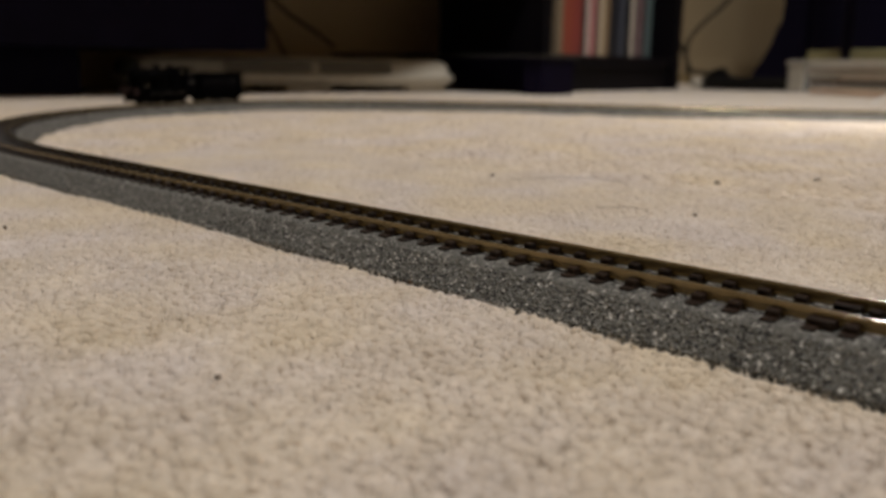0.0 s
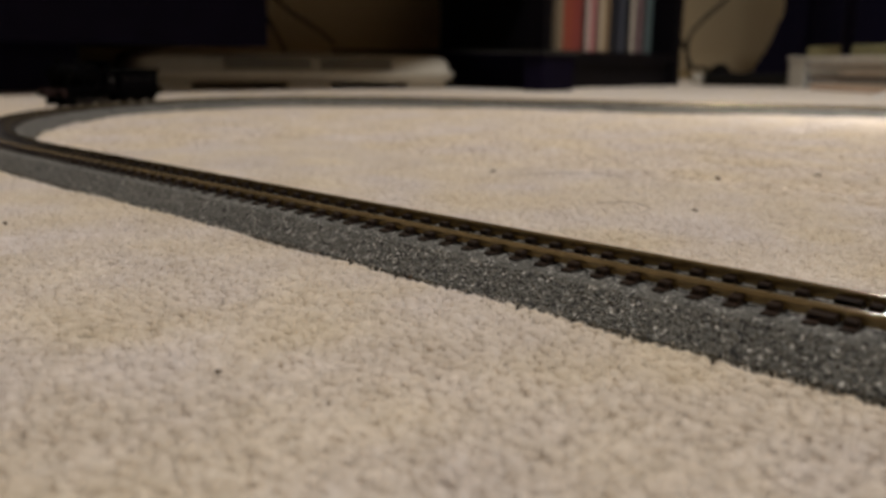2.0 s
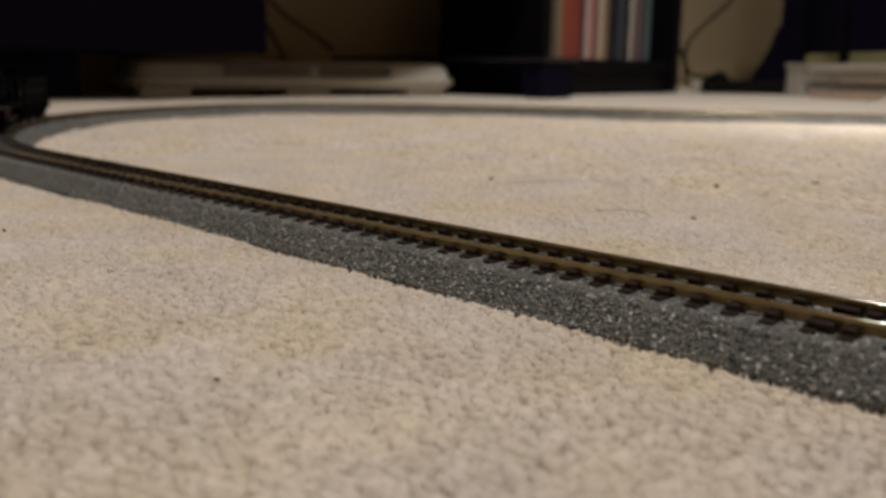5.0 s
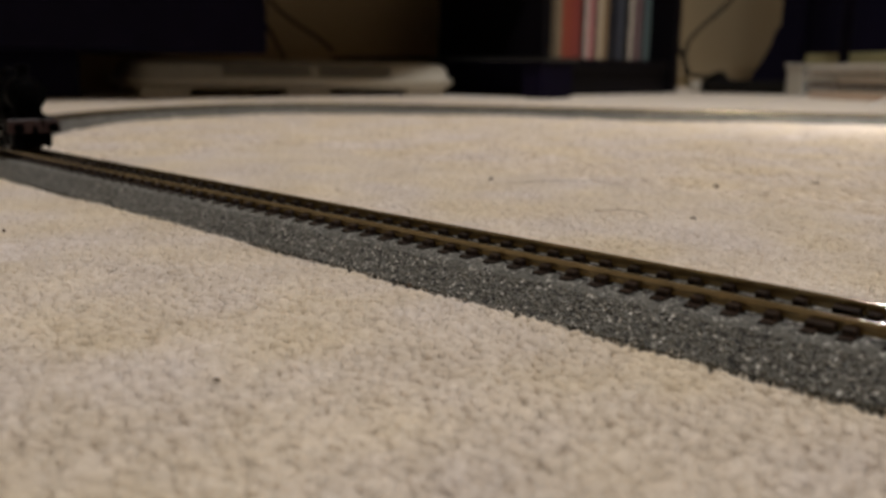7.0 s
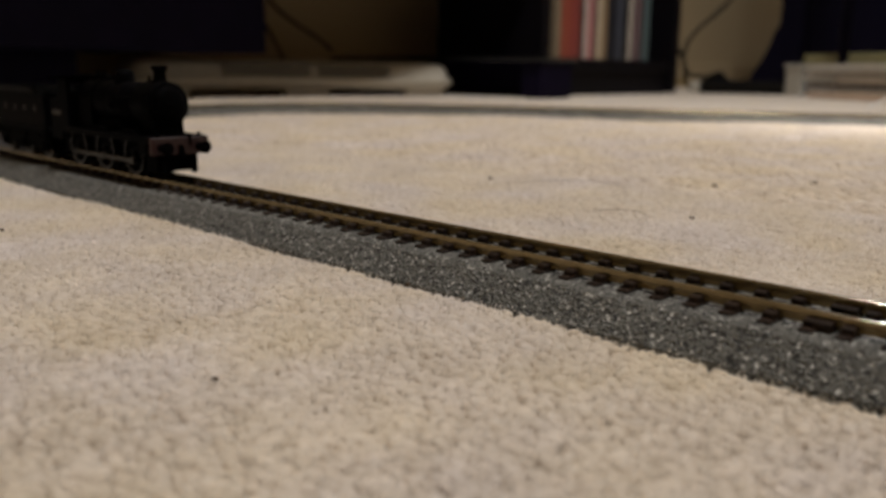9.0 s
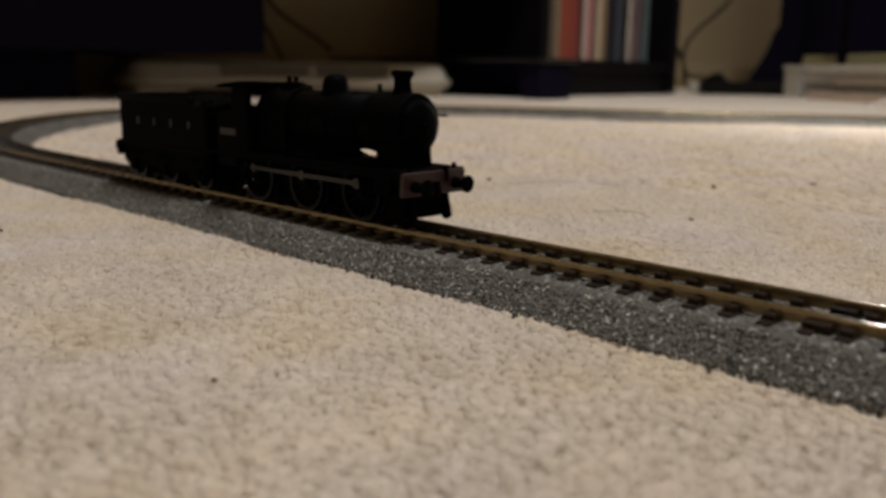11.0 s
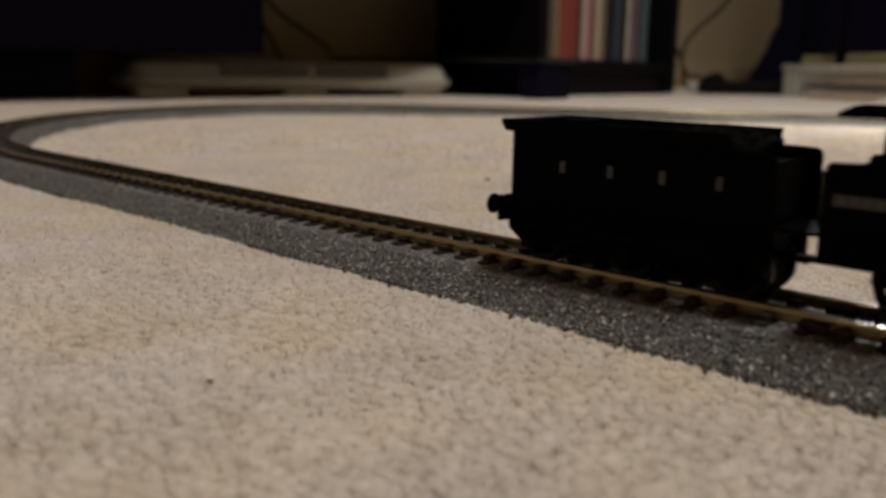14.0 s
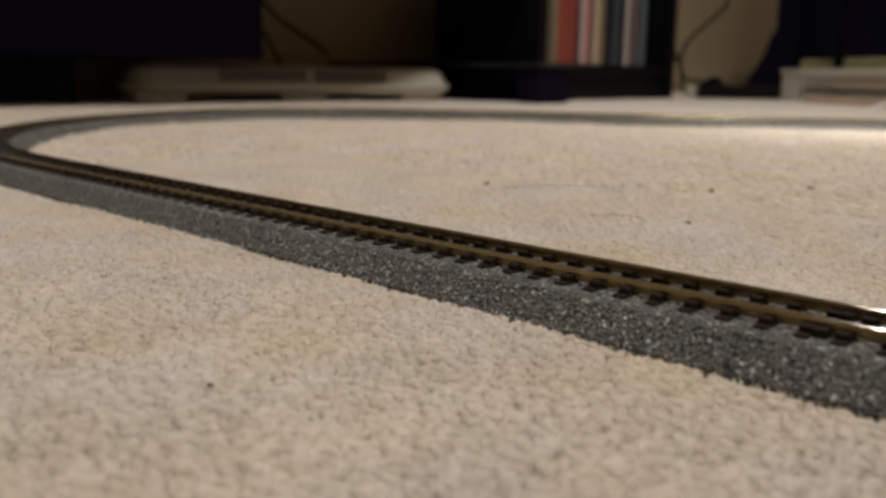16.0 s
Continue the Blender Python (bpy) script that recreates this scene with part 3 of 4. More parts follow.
    d = put("smokebox_door", lathe([(r - 0.0008, -0.0094), (r - 0.0010, -0.0086), (r * 0.6, -0.0078), (0.0006, -0.0075)], 36, "X", at=Matrix.Translation((0, 0, zc))), SOOT, "domed round smokebox door", True)
    b = tube([(-0.0078, 0, zc), (-0.0058, 0, zc)], 0.0005, 8)
    tube([(-0.0060, 0, zc), (-0.0060, -0.0022, zc + 0.0004)], 0.00028, 6, b)
    tube([(-0.0063, 0, zc), (-0.0063, -0.0010, zc - 0.0022)], 0.00028, 6, b)
    put("door_handle", b, SOOT, "", False, d)
    for z in (0.0022, -0.0022):
        put("hinge_strap", box(-0.0088, -0.0080, -0.0052, 0.0034, zc + z - 0.00035, zc + z + 0.00035), SOOT, "", False, d)
    put("smokebox_saddle", prism([(-0.0175, 0.0124), (-0.0095, 0.0124), (-0.0100, 0.0165), (-0.0170, 0.0165)], -0.0046, 0.0046), SOOT)
    put("boiler", lathe([(r, -0.0480), (r, -0.0205)], 40, "X", at=Matrix.Translation((0, 0, zc))), BLACK, "", True)
    for x in (-0.0210, -0.0295, -0.0390):
        put("boiler_band", lathe([(r + 0.00012, x - 0.0003), (r + 0.00012, x + 0.0003)], 40, "X", at=Matrix.Translation((0, 0, zc))), BLACK, "", True)
    # firebox with a round top and flat sides
    arch = [(math.cos(a) * (r + 0.0004), zc + math.sin(a) * (r + 0.0004)) for a in np.linspace(0, math.pi, 20)]
    outline = [(r + 0.0002, 0.0124)] + arch + [(-r - 0.0002, 0.0124)]
    b = bmesh.new()
    rings = [[b.verts.new((x, y, z)) for y, z in outline] for x in (-0.0588, -0.0470)]
    for i in range(len(outline)):
        j = (i + 1) % len(outline)
        b.faces.new((rings[0][i], rings[0][j], rings[1][j], rings[1][i]))
    b.faces.new(rings[0])
    b.faces.new(rings[1][::-1])
    bmesh.ops.recalc_face_normals(b, faces=b.faces)
    put("firebox", b, BLACK)
    top = zc + r
    put("chimney", lathe([(0.0030, top - 0.0012), (0.0024, top + 0.0002), (0.0019, top + 0.0012), (0.0018, top + 0.0030), (0.0020, top + 0.0036), (0.0025, top + 0.0039), (0.0025, top + 0.0045), (0.0021, top + 0.0050), (0.0014, top + 0.0050), (0.0013, top + 0.0030)], 28, at=Matrix.Translation((-0.0140, 0, 0))), SOOT, "flared black chimney", True)
    put("dome", lathe([(0.0037, top - 0.0014), (0.0031, top + 0.0001), (0.0030, top + 0.0016), (0.0027, top + 0.0028), (0.0018, top + 0.0036), (0.0006, top + 0.0039)], 28, at=Matrix.Translation((-0.0362, 0, 0))), BLACK, "rounded black steam dome", True)
    b = lathe([(0.0030, top - 0.0010), (0.0028, top + 0.0012), (0.0030, top + 0.0016), (0.0022, top + 0.0018)], 20, at=Matrix.Translation((-0.0525, 0, 0)))
    for y in (-0.0010, 0.0010):
        lathe([(0.0007, top + 0.0016), (0.0006, top + 0.0028), (0.0008, top + 0.0030)], 10, bm=b, at=Matrix.Translation((-0.0525, y, 0)))
    put("safety_valve", b, SOOT, "", False)
    put("whistle", lathe([(0.0005, top - 0.0002), (0.0005, top + 0.0014), (0.0007, top + 0.0017), (0.0003, top + 0.0019)], 10, at=Matrix.Translation((-0.0220, 0.0008, 0))), SOOT)
    for y in (-1, 1):
        a = tube([(-0.0490, y * (r + 0.0008), zc + 0.0018), (-0.0075, y * (r + 0.0008), zc + 0.0018)], 0.00022, 6)
        put("handrail", a, SOOT)
        put("clack_valve", box(-0.0330, -0.0316, y * (r + 0.0006) - 0.0007, y * (r + 0.0006) + 0.0007, zc - 0.0018, zc + 0.0004, 0.0003), BLACK)
        # splashers over the drivers, joined to the running plate
        for x in DRIVERS[:2]:
            pts = [(x + math.cos(q) * 0.0066, 0.0122 + math.sin(q) * 0.0016) for q in np.linspace(0, math.pi, 14)]
            put("splasher", prism(pts, min(y * 0.0042, y * 0.0076), max(y * 0.0042, y * 0.0076)), BLACK)
    # cab: side sheets with a cut-out, front sheet with windows, roof
    for y in (-0.0088, 0.0088):
        sheet = [(-0.0588, 0.0106), (-0.0588, 0.0278), (-0.0652, 0.0278), (-0.0654, 0.0238), (-0.0658, 0.0226), (-0.0668, 0.0219), (-0.0716, 0.0217), (-0.0722, 0.0211), (-0.0722, 0.0082), (-0.0640, 0.0082), (-0.0640, 0.0106)]
        s = put("cab_side", prism(sheet, y - 0.00025, y + 0.00025), BLACK)
        w = 1 if y > 0 else -1
        put("number_plate", box(-0.0708, -0.0640, y + w * 0.00025, y + w * 0.00037, 0.0160, 0.0176), PLATE, "small dull plate with unreadable marks", False, s)
        for k in range(4):
            x = -0.0702 + k * 0.0016
            put("mark", box(x, x + 0.0010, min(y + w * 0.00037, y + w * 0.00043), max(y + w * 0.00037, y + w * 0.00043), 0.0163, 0.0173), CREAM_MARK, "", False, s)
        put("cab_handrail", tube([(-0.0725, y, 0.0130), (-0.0725, y, 0.0205)], 0.0002, 6), SOOT)
    b = bmesh.new()
    box(-0.0592, -0.0587, -0.0088, 0.0088, 0.0124, 0.0236, 0, b)
    box(-0.0592, -0.0587, -0.0088, -0.0078, 0.0236, 0.0268, 0, b)
    box(-0.0592, -0.0587, 0.0078, 0.0088, 0.0236, 0.0268, 0, b)
    box(-0.0592, -0.0587, -0.0042, 0.0042, 0.0236, 0.0272, 0, b)
    box(-0.0592, -0.0587, -0.0088, 0.0088, 0.0266, 0.0283, 0, b)
    put("cab_front", b, BLACK)
    b = bmesh.new()
    ang = np.linspace(-1, 1, 15)
    up = [(q * 0.0096, 0.0291 - 0.0009 * q * q) for q in ang] + [(q * 0.0096, 0.0285 - 0.0009 * q * q) for q in ang[::-1]]
    rings = [[b.verts.new((x, y, z)) for y, z in up] for x in (-0.0712, -0.0572)]
    for i in range(len(up)):
        j = (i + 1) % len(up)
        b.faces.new((rings[0][i], rings[0][j], rings[1][j], rings[1][i]))
    b.faces.new(rings[0])
    b.faces.new(rings[1][::-1])
    bmesh.ops.recalc_face_normals(b, faces=b.faces)
    put("cab_roof", b, ROOF, "gently curved cab roof")
    put("drawbar", box(-0.0812, -0.0650, -0.0010, 0.0010, 0.0062, 0.0070), SOOT)
    put("fall_plate", box(-0.0800, -0.0683, -0.0052, 0.0052, 0.0108, 0.0113), SOOT)
    for y in (-0.0084, 0.0084):
        put("footstep", box(-0.0640, -0.0605, y - 0.0010, y + 0.0006, 0.0040, 0.0046), SOOT)
        put("step_plate", box(-0.0630, -0.0615, y - 0.0002, y + 0.0002, 0.0040, 0.0112), SOOT)
    wheels = [wheelset("driving_wheels", DRIVER_R, t, x + o, 14, "black spoked driving wheels with dark steel tyres") for x in DRIVERS]
    rods = []
    for y in (-0.0072, 0.0072):
        b = bmesh.new()
        for a, c in zip(DRIVERS, DRIVERS[1:]):
            box(c + o, a + o, y - 0.0003, y + 0.0003, -0.00055, 0.00055, 0.0001, b)
        for x in DRIVERS:
            lathe([(0.0011, y - 0.0005), (0.0011, y + 0.0005)], 14, "Y", b, Matrix.Translation((x + o, 0, 0)))
        rods.append(part("coupling_rod", b, STEEL, t, "dull steel coupling rod", at=pose(0, 0, DRIVER_R)))
    return t, wheels, rods


def tender():
    t = thing("locomotive_tender", "black six-wheel tender with coal and faded pale marks behind the locomotive", "model tender")
    o = -TENDER_MID

    def put(name, bm, mat, label="", smooth=False, parent=None):
        bmesh.ops.transform(bm, matrix=Matrix.Translation((o, 0, 0)), verts=bm.verts)
        return part(name, bm, mat, parent or t, label, smooth)

    put("footplate", box(-0.1284, -0.0792, -0.0090, 0.0090, 0.0100, 0.0110, 0.0002), BLACK)
    for y in (-1, 1):
        sheet = [(-0.1261, 0.0110), (-0.1261, 0.0228), (-0.0872, 0.0228), (-0.0866, 0.0222), (-0.0808, 0.0221), (-0.0800, 0.0216), (-0.0798, 0.0208), (-0.0798, 0.0110)]
        s = put("tank_side", prism(sheet, min(y * 0.0082, y * 0.0087), max(y * 0.0082, y * 0.0087)), BLACK)
        # flared coping along the top
        b = bmesh.new()
        fl = [(0.0082, 0.0226), (0.0087, 0.0226), (0.0097, 0.0240), (0.0099, 0.0247), (0.0094, 0.0247), (0.0090, 0.0240)]
        rings = [[b.verts.new((x, y * q, z)) for q, z in fl] for x in (-0.1283, -0.0868)]
        for i in range(len(fl)):
            j = (i + 1) % len(fl)
            b.faces.new((rings[0][i], rings[0][j], rings[1][j], rings[1][i]))
        b.faces.new(rings[0])
        b.faces.new(rings[1][::-1])
        bmesh.ops.recalc_face_normals(b, faces=b.faces)
        put("coping", b, BLACK)
        # four faded marks, plain pale bars
        for k in range(4):
            x = -0.1158 + k * 0.0093
            q = (min(y * 0.0087, y * 0.00882), max(y * 0.0087, y * 0.00882))
            b = box(x - 0.0005, x + 0.0005, *q, 0.0162, 0.0182)
            put("faded_mark", b, CREAM_MARK, "faded pale painted bar", False, s)
        put("frame_side", prism([(-0.1280, 0.0100), (-0.1280, 0.0052), (-0.1255, 0.0034), (-0.1180, 0.0028), (-0.1150, 0.0042), (-0.1095, 0.0042), (-0.1065, 0.0028), (-0.1005, 0.0028), (-0.0975, 0.0042), (-0.0915, 0.0042), (-0.0890, 0.0028), (-0.0830, 0.0028), (-0.0806, 0.0050), (-0.0806, 0.0100)], min(y * 0.0070, y * 0.0075), max(y * 0.0070, y * 0.0075)), SOOT)
        for x in TENDER_AXLES:
            put("axlebox", box(x - 0.0015, x + 0.0015, min(y * 0.0074, y * 0.0086), max(y * 0.0074, y * 0.0086), 0.0026, 0.0056, 0.0003), SOOT)
            put("leaf_spring", prism([(x - 0.0040, 0.0072), (x, 0.0060), (x + 0.0040, 0.0072), (x + 0.0040, 0.0080), (x, 0.0072), (x - 0.0040, 0.0080)], min(y * 0.0075, y * 0.0083), max(y * 0.0075, y * 0.0083)), SOOT)
        put("grab_rail", tube([(-0.0795, y * 0.0086, 0.0108), (-0.0795, y * 0.0086, 0.0185)], 0.0002, 6), SOOT)
        put("step", box(-0.0828, -0.0802, y * 0.0084 - 0.0008, y * 0.0084 + 0.0008, 0.0040, 0.0046), SOOT)
        put("step_plate", box(-0.0820, -0.0808, y * 0.0084 - 0.0002, y * 0.0084 + 0.0002, 0.0040, 0.0101), SOOT)
    put("tank_back", box(-0.1267, -0.1261, -0.0087, 0.0087, 0.0110, 0.0238, 0.0001), BLACK)
    put("back_coping", box(-0.1287, -0.1261, -0.0097, 0.0097, 0.0236, 0.0247, 0.0003), BLACK)
    put("tank_top", box(-0.1263, -0.0980, -0.0083, 0.0083, 0.0224, 0.0232), BLACK)
    put("water_filler", lathe([(0.0026, 0.0230), (0.0026, 0.0242), (0.0029, 0.0243), (0.0029, 0.0247), (0.0008, 0.0250)], 20, at=Matrix.Translation((-0.1180, 0, 0))), BLACK)
    put("coal_plate", box(-0.0824, -0.0818, -0.0083, 0.0083, 0.0110, 0.0206), BLACK)
    # a heap of lumps
    rng = random.Random(5)
    b = bmesh.new()
    for i in range(190):
        x, y = rng.uniform(-0.1020, -0.0850), rng.uniform(-0.0078, 0.0078)
        h = 0.0220 + 0.0022 * max(0, 1 - ((x + 0.0925) / 0.0100) ** 2) * max(0, 1 - (y / 0.009) ** 2)
        g = bmesh.ops.create_icosphere(b, subdivisions=1, radius=rng.uniform(0.0007, 0.0014))
        for v in g["verts"]:
            v.co *= rng.uniform(0.75, 1.2)
        bmesh.ops.transform(b, matrix=pose(x, y, h + rng.uniform(-0.001, 0.0002), rng.uniform(0, 360), rng.uniform(0, 360), 0), verts=g["verts"])
    box(-0.1010, -0.0826, -0.0082, 0.0082, 0.0150, 0.0202, 0, b)
    put("coal", b, COAL, "heap of small black coal lumps")
    put("buffer_beam", box(-0.1296, -0.1286, -0.0090, 0.0090, 0.0064, 0.0110, 0.0002), SOOT)
    for y in (-0.006, 0.006):
        b = lathe([(0.0012, -0.1296), (0.0012, -0.1304), (0.0008, -0.1307), (0.0008, -0.1323), (0.0018, -0.1326), (0.0019, -0.1330), (0.0011, -0.1332)], 16, "X", at=Matrix.Translation((0, y, 0.0088)))
        put("buffer", b, SOOT, "round sprung buffer")
    b = box(-0.1330, -0.1294, -0.0005, 0.0005, 0.0076, 0.0092, 0.0002)
    box(-0.1336, -0.1322, -0.0012, 0.0012, 0.0052, 0.0080, 0.0003, b)
    put("coupling_hook", b, SOOT)
    for y in (-0.0040, 0.0040):
        put("guard_iron", prism([(-0.1275, 0.0064), (-0.1260, 0.0064), (-0.1262, 0.0018), (-0.1270, 0.0012), (-0.1276, 0.0018)], y - 0.0004, y + 0.0004), SOOT)
    put("under_tank", box(-0.1262, -0.0815, -0.0030, 0.0030, 0.0012, 0.0102, 0.0003), SOOT)
    wheels = [wheelset("tender_wheels", TENDER_R, t, x + o, 10, "small black spoked wheels with dark steel tyres") for x in TENDER_AXLES]
    return t, wheels


# ---------------------------------------------------------------- background furniture
def bookcase():
    t = thing("bookcase", "black-brown wooden bookcase standing on the carpet", "bookcase")
    x0, x1, y0, y1, top = -1.10, -0.862, 1.003, 1.452, 0.80
    part("side_panel", box(x0, x1, y0, y0 + 0.022, 0, top, 0.0012), BLACK_WOOD, t)
    part("side_panel", box(x0, x1, y1 - 0.022, y1, 0, top, 0.0012), BLACK_WOOD, t)
    for z in (0.042, 0.40, 0.78):
        part("shelf", box(x0 + 0.006, x1 - 0.004, y0 + 0.022, y1 - 0.022, z, z + 0.019, 0.001), BLACK_WOOD, t)
    part("plinth", box(x0 + 0.01, x1 - 0.012, y0 + 0.022, y1 - 0.022, -0.002, 0.042), BLACK_WOOD, t)
    part("back_panel", box(x0, x0 + 0.005, y0 + 0.022, y1 - 0.022, 0.04, 0.79), BLACK_WOOD, t)


def book(y, w, depth, height, tone, label, lean=0.0):
    # cover tones lowered by a quarter: the shelf's shade is in the colour
    c = grainy("shelf_shaded_cover", tuple(0.66 * v for v in tone), tuple(0.84 * v for v in tone), 160, rough=0.5, wide=18)
    t = thing("book", label, "book", pose(-0.872, y, 0.0612, lean, 0, 0), group="books on the low shelf")
    part("cover", box(-0.0015, 0.0, 0.0, w, 0, height, 0.0004), c, t)
    part("cover", box(-depth, -0.0016, 0.0, 0.0016, 0, height), c, t)
    part("cover", box(-depth, -0.0016, w - 0.0016, w, 0, height), c, t)
    part("page_block", box(-depth + 0.003, -0.0016, 0.0017, w - 0.0017, 0.003, height - 0.003), PAPER, t)
    return t


def books():
    rows = (
        (0.012, (0.30, 0.23, 0.15), "tan paperback", 0.23), (0.027, (0.34, 0.075, 0.045), "brick red hardback", 0.25), (0.024, (0.30, 0.06, 0.05), "dark red paperback", 0.24),
        (0.010, (0.03, 0.02, 0.02), "thin black booklet", 0.22), (0.012, (0.62, 0.50, 0.46), "pale pink thin book", 0.26), (0.016, (0.52, 0.22, 0.22), "faded pink paperback", 0.24),
        (0.009, (0.10, 0.06, 0.05), "thin dark brown booklet", 0.21), (0.015, (0.62, 0.52, 0.38), "cream paperback", 0.25), (0.016, (0.27, 0.19, 0.11), "brown paperback", 0.22),
        (0.028, (0.012, 0.014, 0.024), "thick navy hardback", 0.27), (0.018, (0.06, 0.07, 0.10), "slate blue paperback", 0.23), (0.018, (0.010, 0.010, 0.012), "black hardback", 0.25),
        (0.014, (0.55, 0.50, 0.44), "off-white paperback", 0.25), (0.010, (0.05, 0.015, 0.02), "thin dark maroon book", 0.24), (0.010, (0.28, 0.20, 0.22), "mauve thin paperback", 0.22),
        (0.010, (0.04, 0.01, 0.015), "thin dark wine red book", 0.24), (0.024, (0.10, 0.15, 0.16), "grey teal hardback", 0.26),
    )
    y = 1.054
    for w, tone, label, h in rows:
        book(y, w * 1.035, 0.16, h, tone, label + " upright on the low shelf")
        y += w * 1.035 + 0.0009


def tv_bench():
    t = thing("media_bench", "black lacquered media bench on panel legs over the carpet", "cabinet")
    part("body", box(-1.285, -0.985, -0.75, 0.555, 0.057, 0.46, 0.002), BLACK_GLOSS, t)
    # boards added above the view to shade the wall and balance board below
    part("top_board", box(-1.285, -0.868, 0.556, 0.995, 0.205, 0.23, 0.002), BLACK_GLOSS, t)
    part("top_board", box(-1.285, -1.108, 0.996, 1.50, 0.205, 0.23, 0.002), BLACK_GLOSS, t)
    part("top_board", box(-0.984, -0.868, -0.75, 0.555, 0.205, 0.23, 0.002), BLACK_GLOSS, t)
    part("leg_panel", box(-1.285, -1.075, 0.20, 0.335, -0.002, 0.057), BLACK_GLOSS, t)
    part("leg_panel", box(-1.285, -1.075, -0.75, -0.60, -0.002, 0.057), BLACK_GLOSS, t)
    part("plinth_rail", box(-1.10, -1.08, -0.60, 0.20, -0.002, 0.057), BLACK_GLOSS, t)


def step_board():
    """A flat rounded balance board, long side towards the camera, with grille panels in its long edge."""
    m = pose(-1.0015, 0.6425, 0.0, 0, 0, 73.8)
    t = thing("balance_board", "off-white plastic balance board with grey ribbed panels, under the bench", "exercise board", m)
    # local x runs along the board; local +y goes away from the camera's side
    def put(name, bm, mat, label="", parent=None, smooth=False):
        return part(name, bm, mat, parent or t, label, smooth)
    L, D = 0.256, 0.20
    n = 40
    b = bmesh.new()
    prof = [(0.012, 0.009), (0.004, 0.014), (0.0, 0.022), (0.001, 0.025), (0.006, 0.0255), (0.008, 0.027), (0.012, 0.040), (0.020, 0.047), (0.040, 0.051)]
    rings = []
    for inset, z in prof:
        ring = []
        a, c, rad = L - inset, D / 2 - inset, 0.045 - min(inset, 0.03)
        for qx, qy, q0 in ((1, 1, 0), (-1, 1, 90), (-1, -1, 180), (1, -1, 270)):
            for k in range(9):
                g = math.radians(q0 + 90 * k / 8)
                ring.append(b.verts.new((qx * (a - rad) + rad * math.cos(g), D / 2 + qy * (c - rad) + rad * math.sin(g), z)))
        rings.append(ring)
    for p, q in zip(rings, rings[1:]):
        for i in range(len(p)):
            b.faces.new((p[i], p[(i + 1) % len(p)], q[(i + 1) % len(p)], q[i]))
    b.faces.new(rings[0][::-1])
    b.faces.new(rings[-1])
    bmesh.ops.recalc_face_normals(b, faces=b.faces)
    put("shell", b, WHITE_PLASTIC, "", None, True)
    for x0, x1 in ((-0.127, 0.000), (0.013, 0.128)):
        p = put("grip_panel", prism([(x0, 0.0275), (x1, 0.0275), (x1, 0.0445), (x0, 0.0445)], 0.0060, 0.0078), GREY_PLASTIC, "grey ribbed grip panel")
        for k in range(9):
            z = 0.029 + k * 0.0017
            put("rib", box(x0 + 0.003, x1 - 0.003, 0.0052, 0.0061, z, z + 0.0008), GREY_PLASTIC, "", p)
    put("badge", box(0.016, 0.060, 0.0006, 0.0030, 0.0145, 0.0215, 0.0006), WHITE_PLASTIC)
    for x in (-0.205, 0.0, 0.195):
        w = 0.034
        put("foot", box(x - w, x + w, 0.014, 0.055, -0.002, 0.012, 0.003), WHITE_PLASTIC)
        put("foot", box(x - w, x + w, D - 0.055, D - 0.014, -0.002, 0.012, 0.003), WHITE_PLASTIC)


def glass_stand():
    t = thing("low_glass_stand", "low smoked glass stand with black legs beside the bookcase", "stand")
    part("glass_top", box(-1.275, -0.775, 0.893, 0.985, 0.0545, 0.0600, 0.0012), SMOKED, t, "smoked glass plate with a bright edge")
    # steel strip put in as the pale highlight line along the glass edge
    part("edge_trim", box(-1.02, -0.775, 0.8905, 0.8925, 0.0572, 0.0592), STEEL, t, "thin metal strip standing in for the highlight on the glass edge")
    for x in (-0.800, -1.255):
        part("leg", box(x - 0.019, x + 0.019, 0.897, 0.975, -0.003, 0.0545, 0.002), BLACK_GLOSS, t)
    part("rear_panel", box(-1.236, -0.819, 0.965, 0.975, -0.002, 0.0545), BLACK_GLOSS, t)


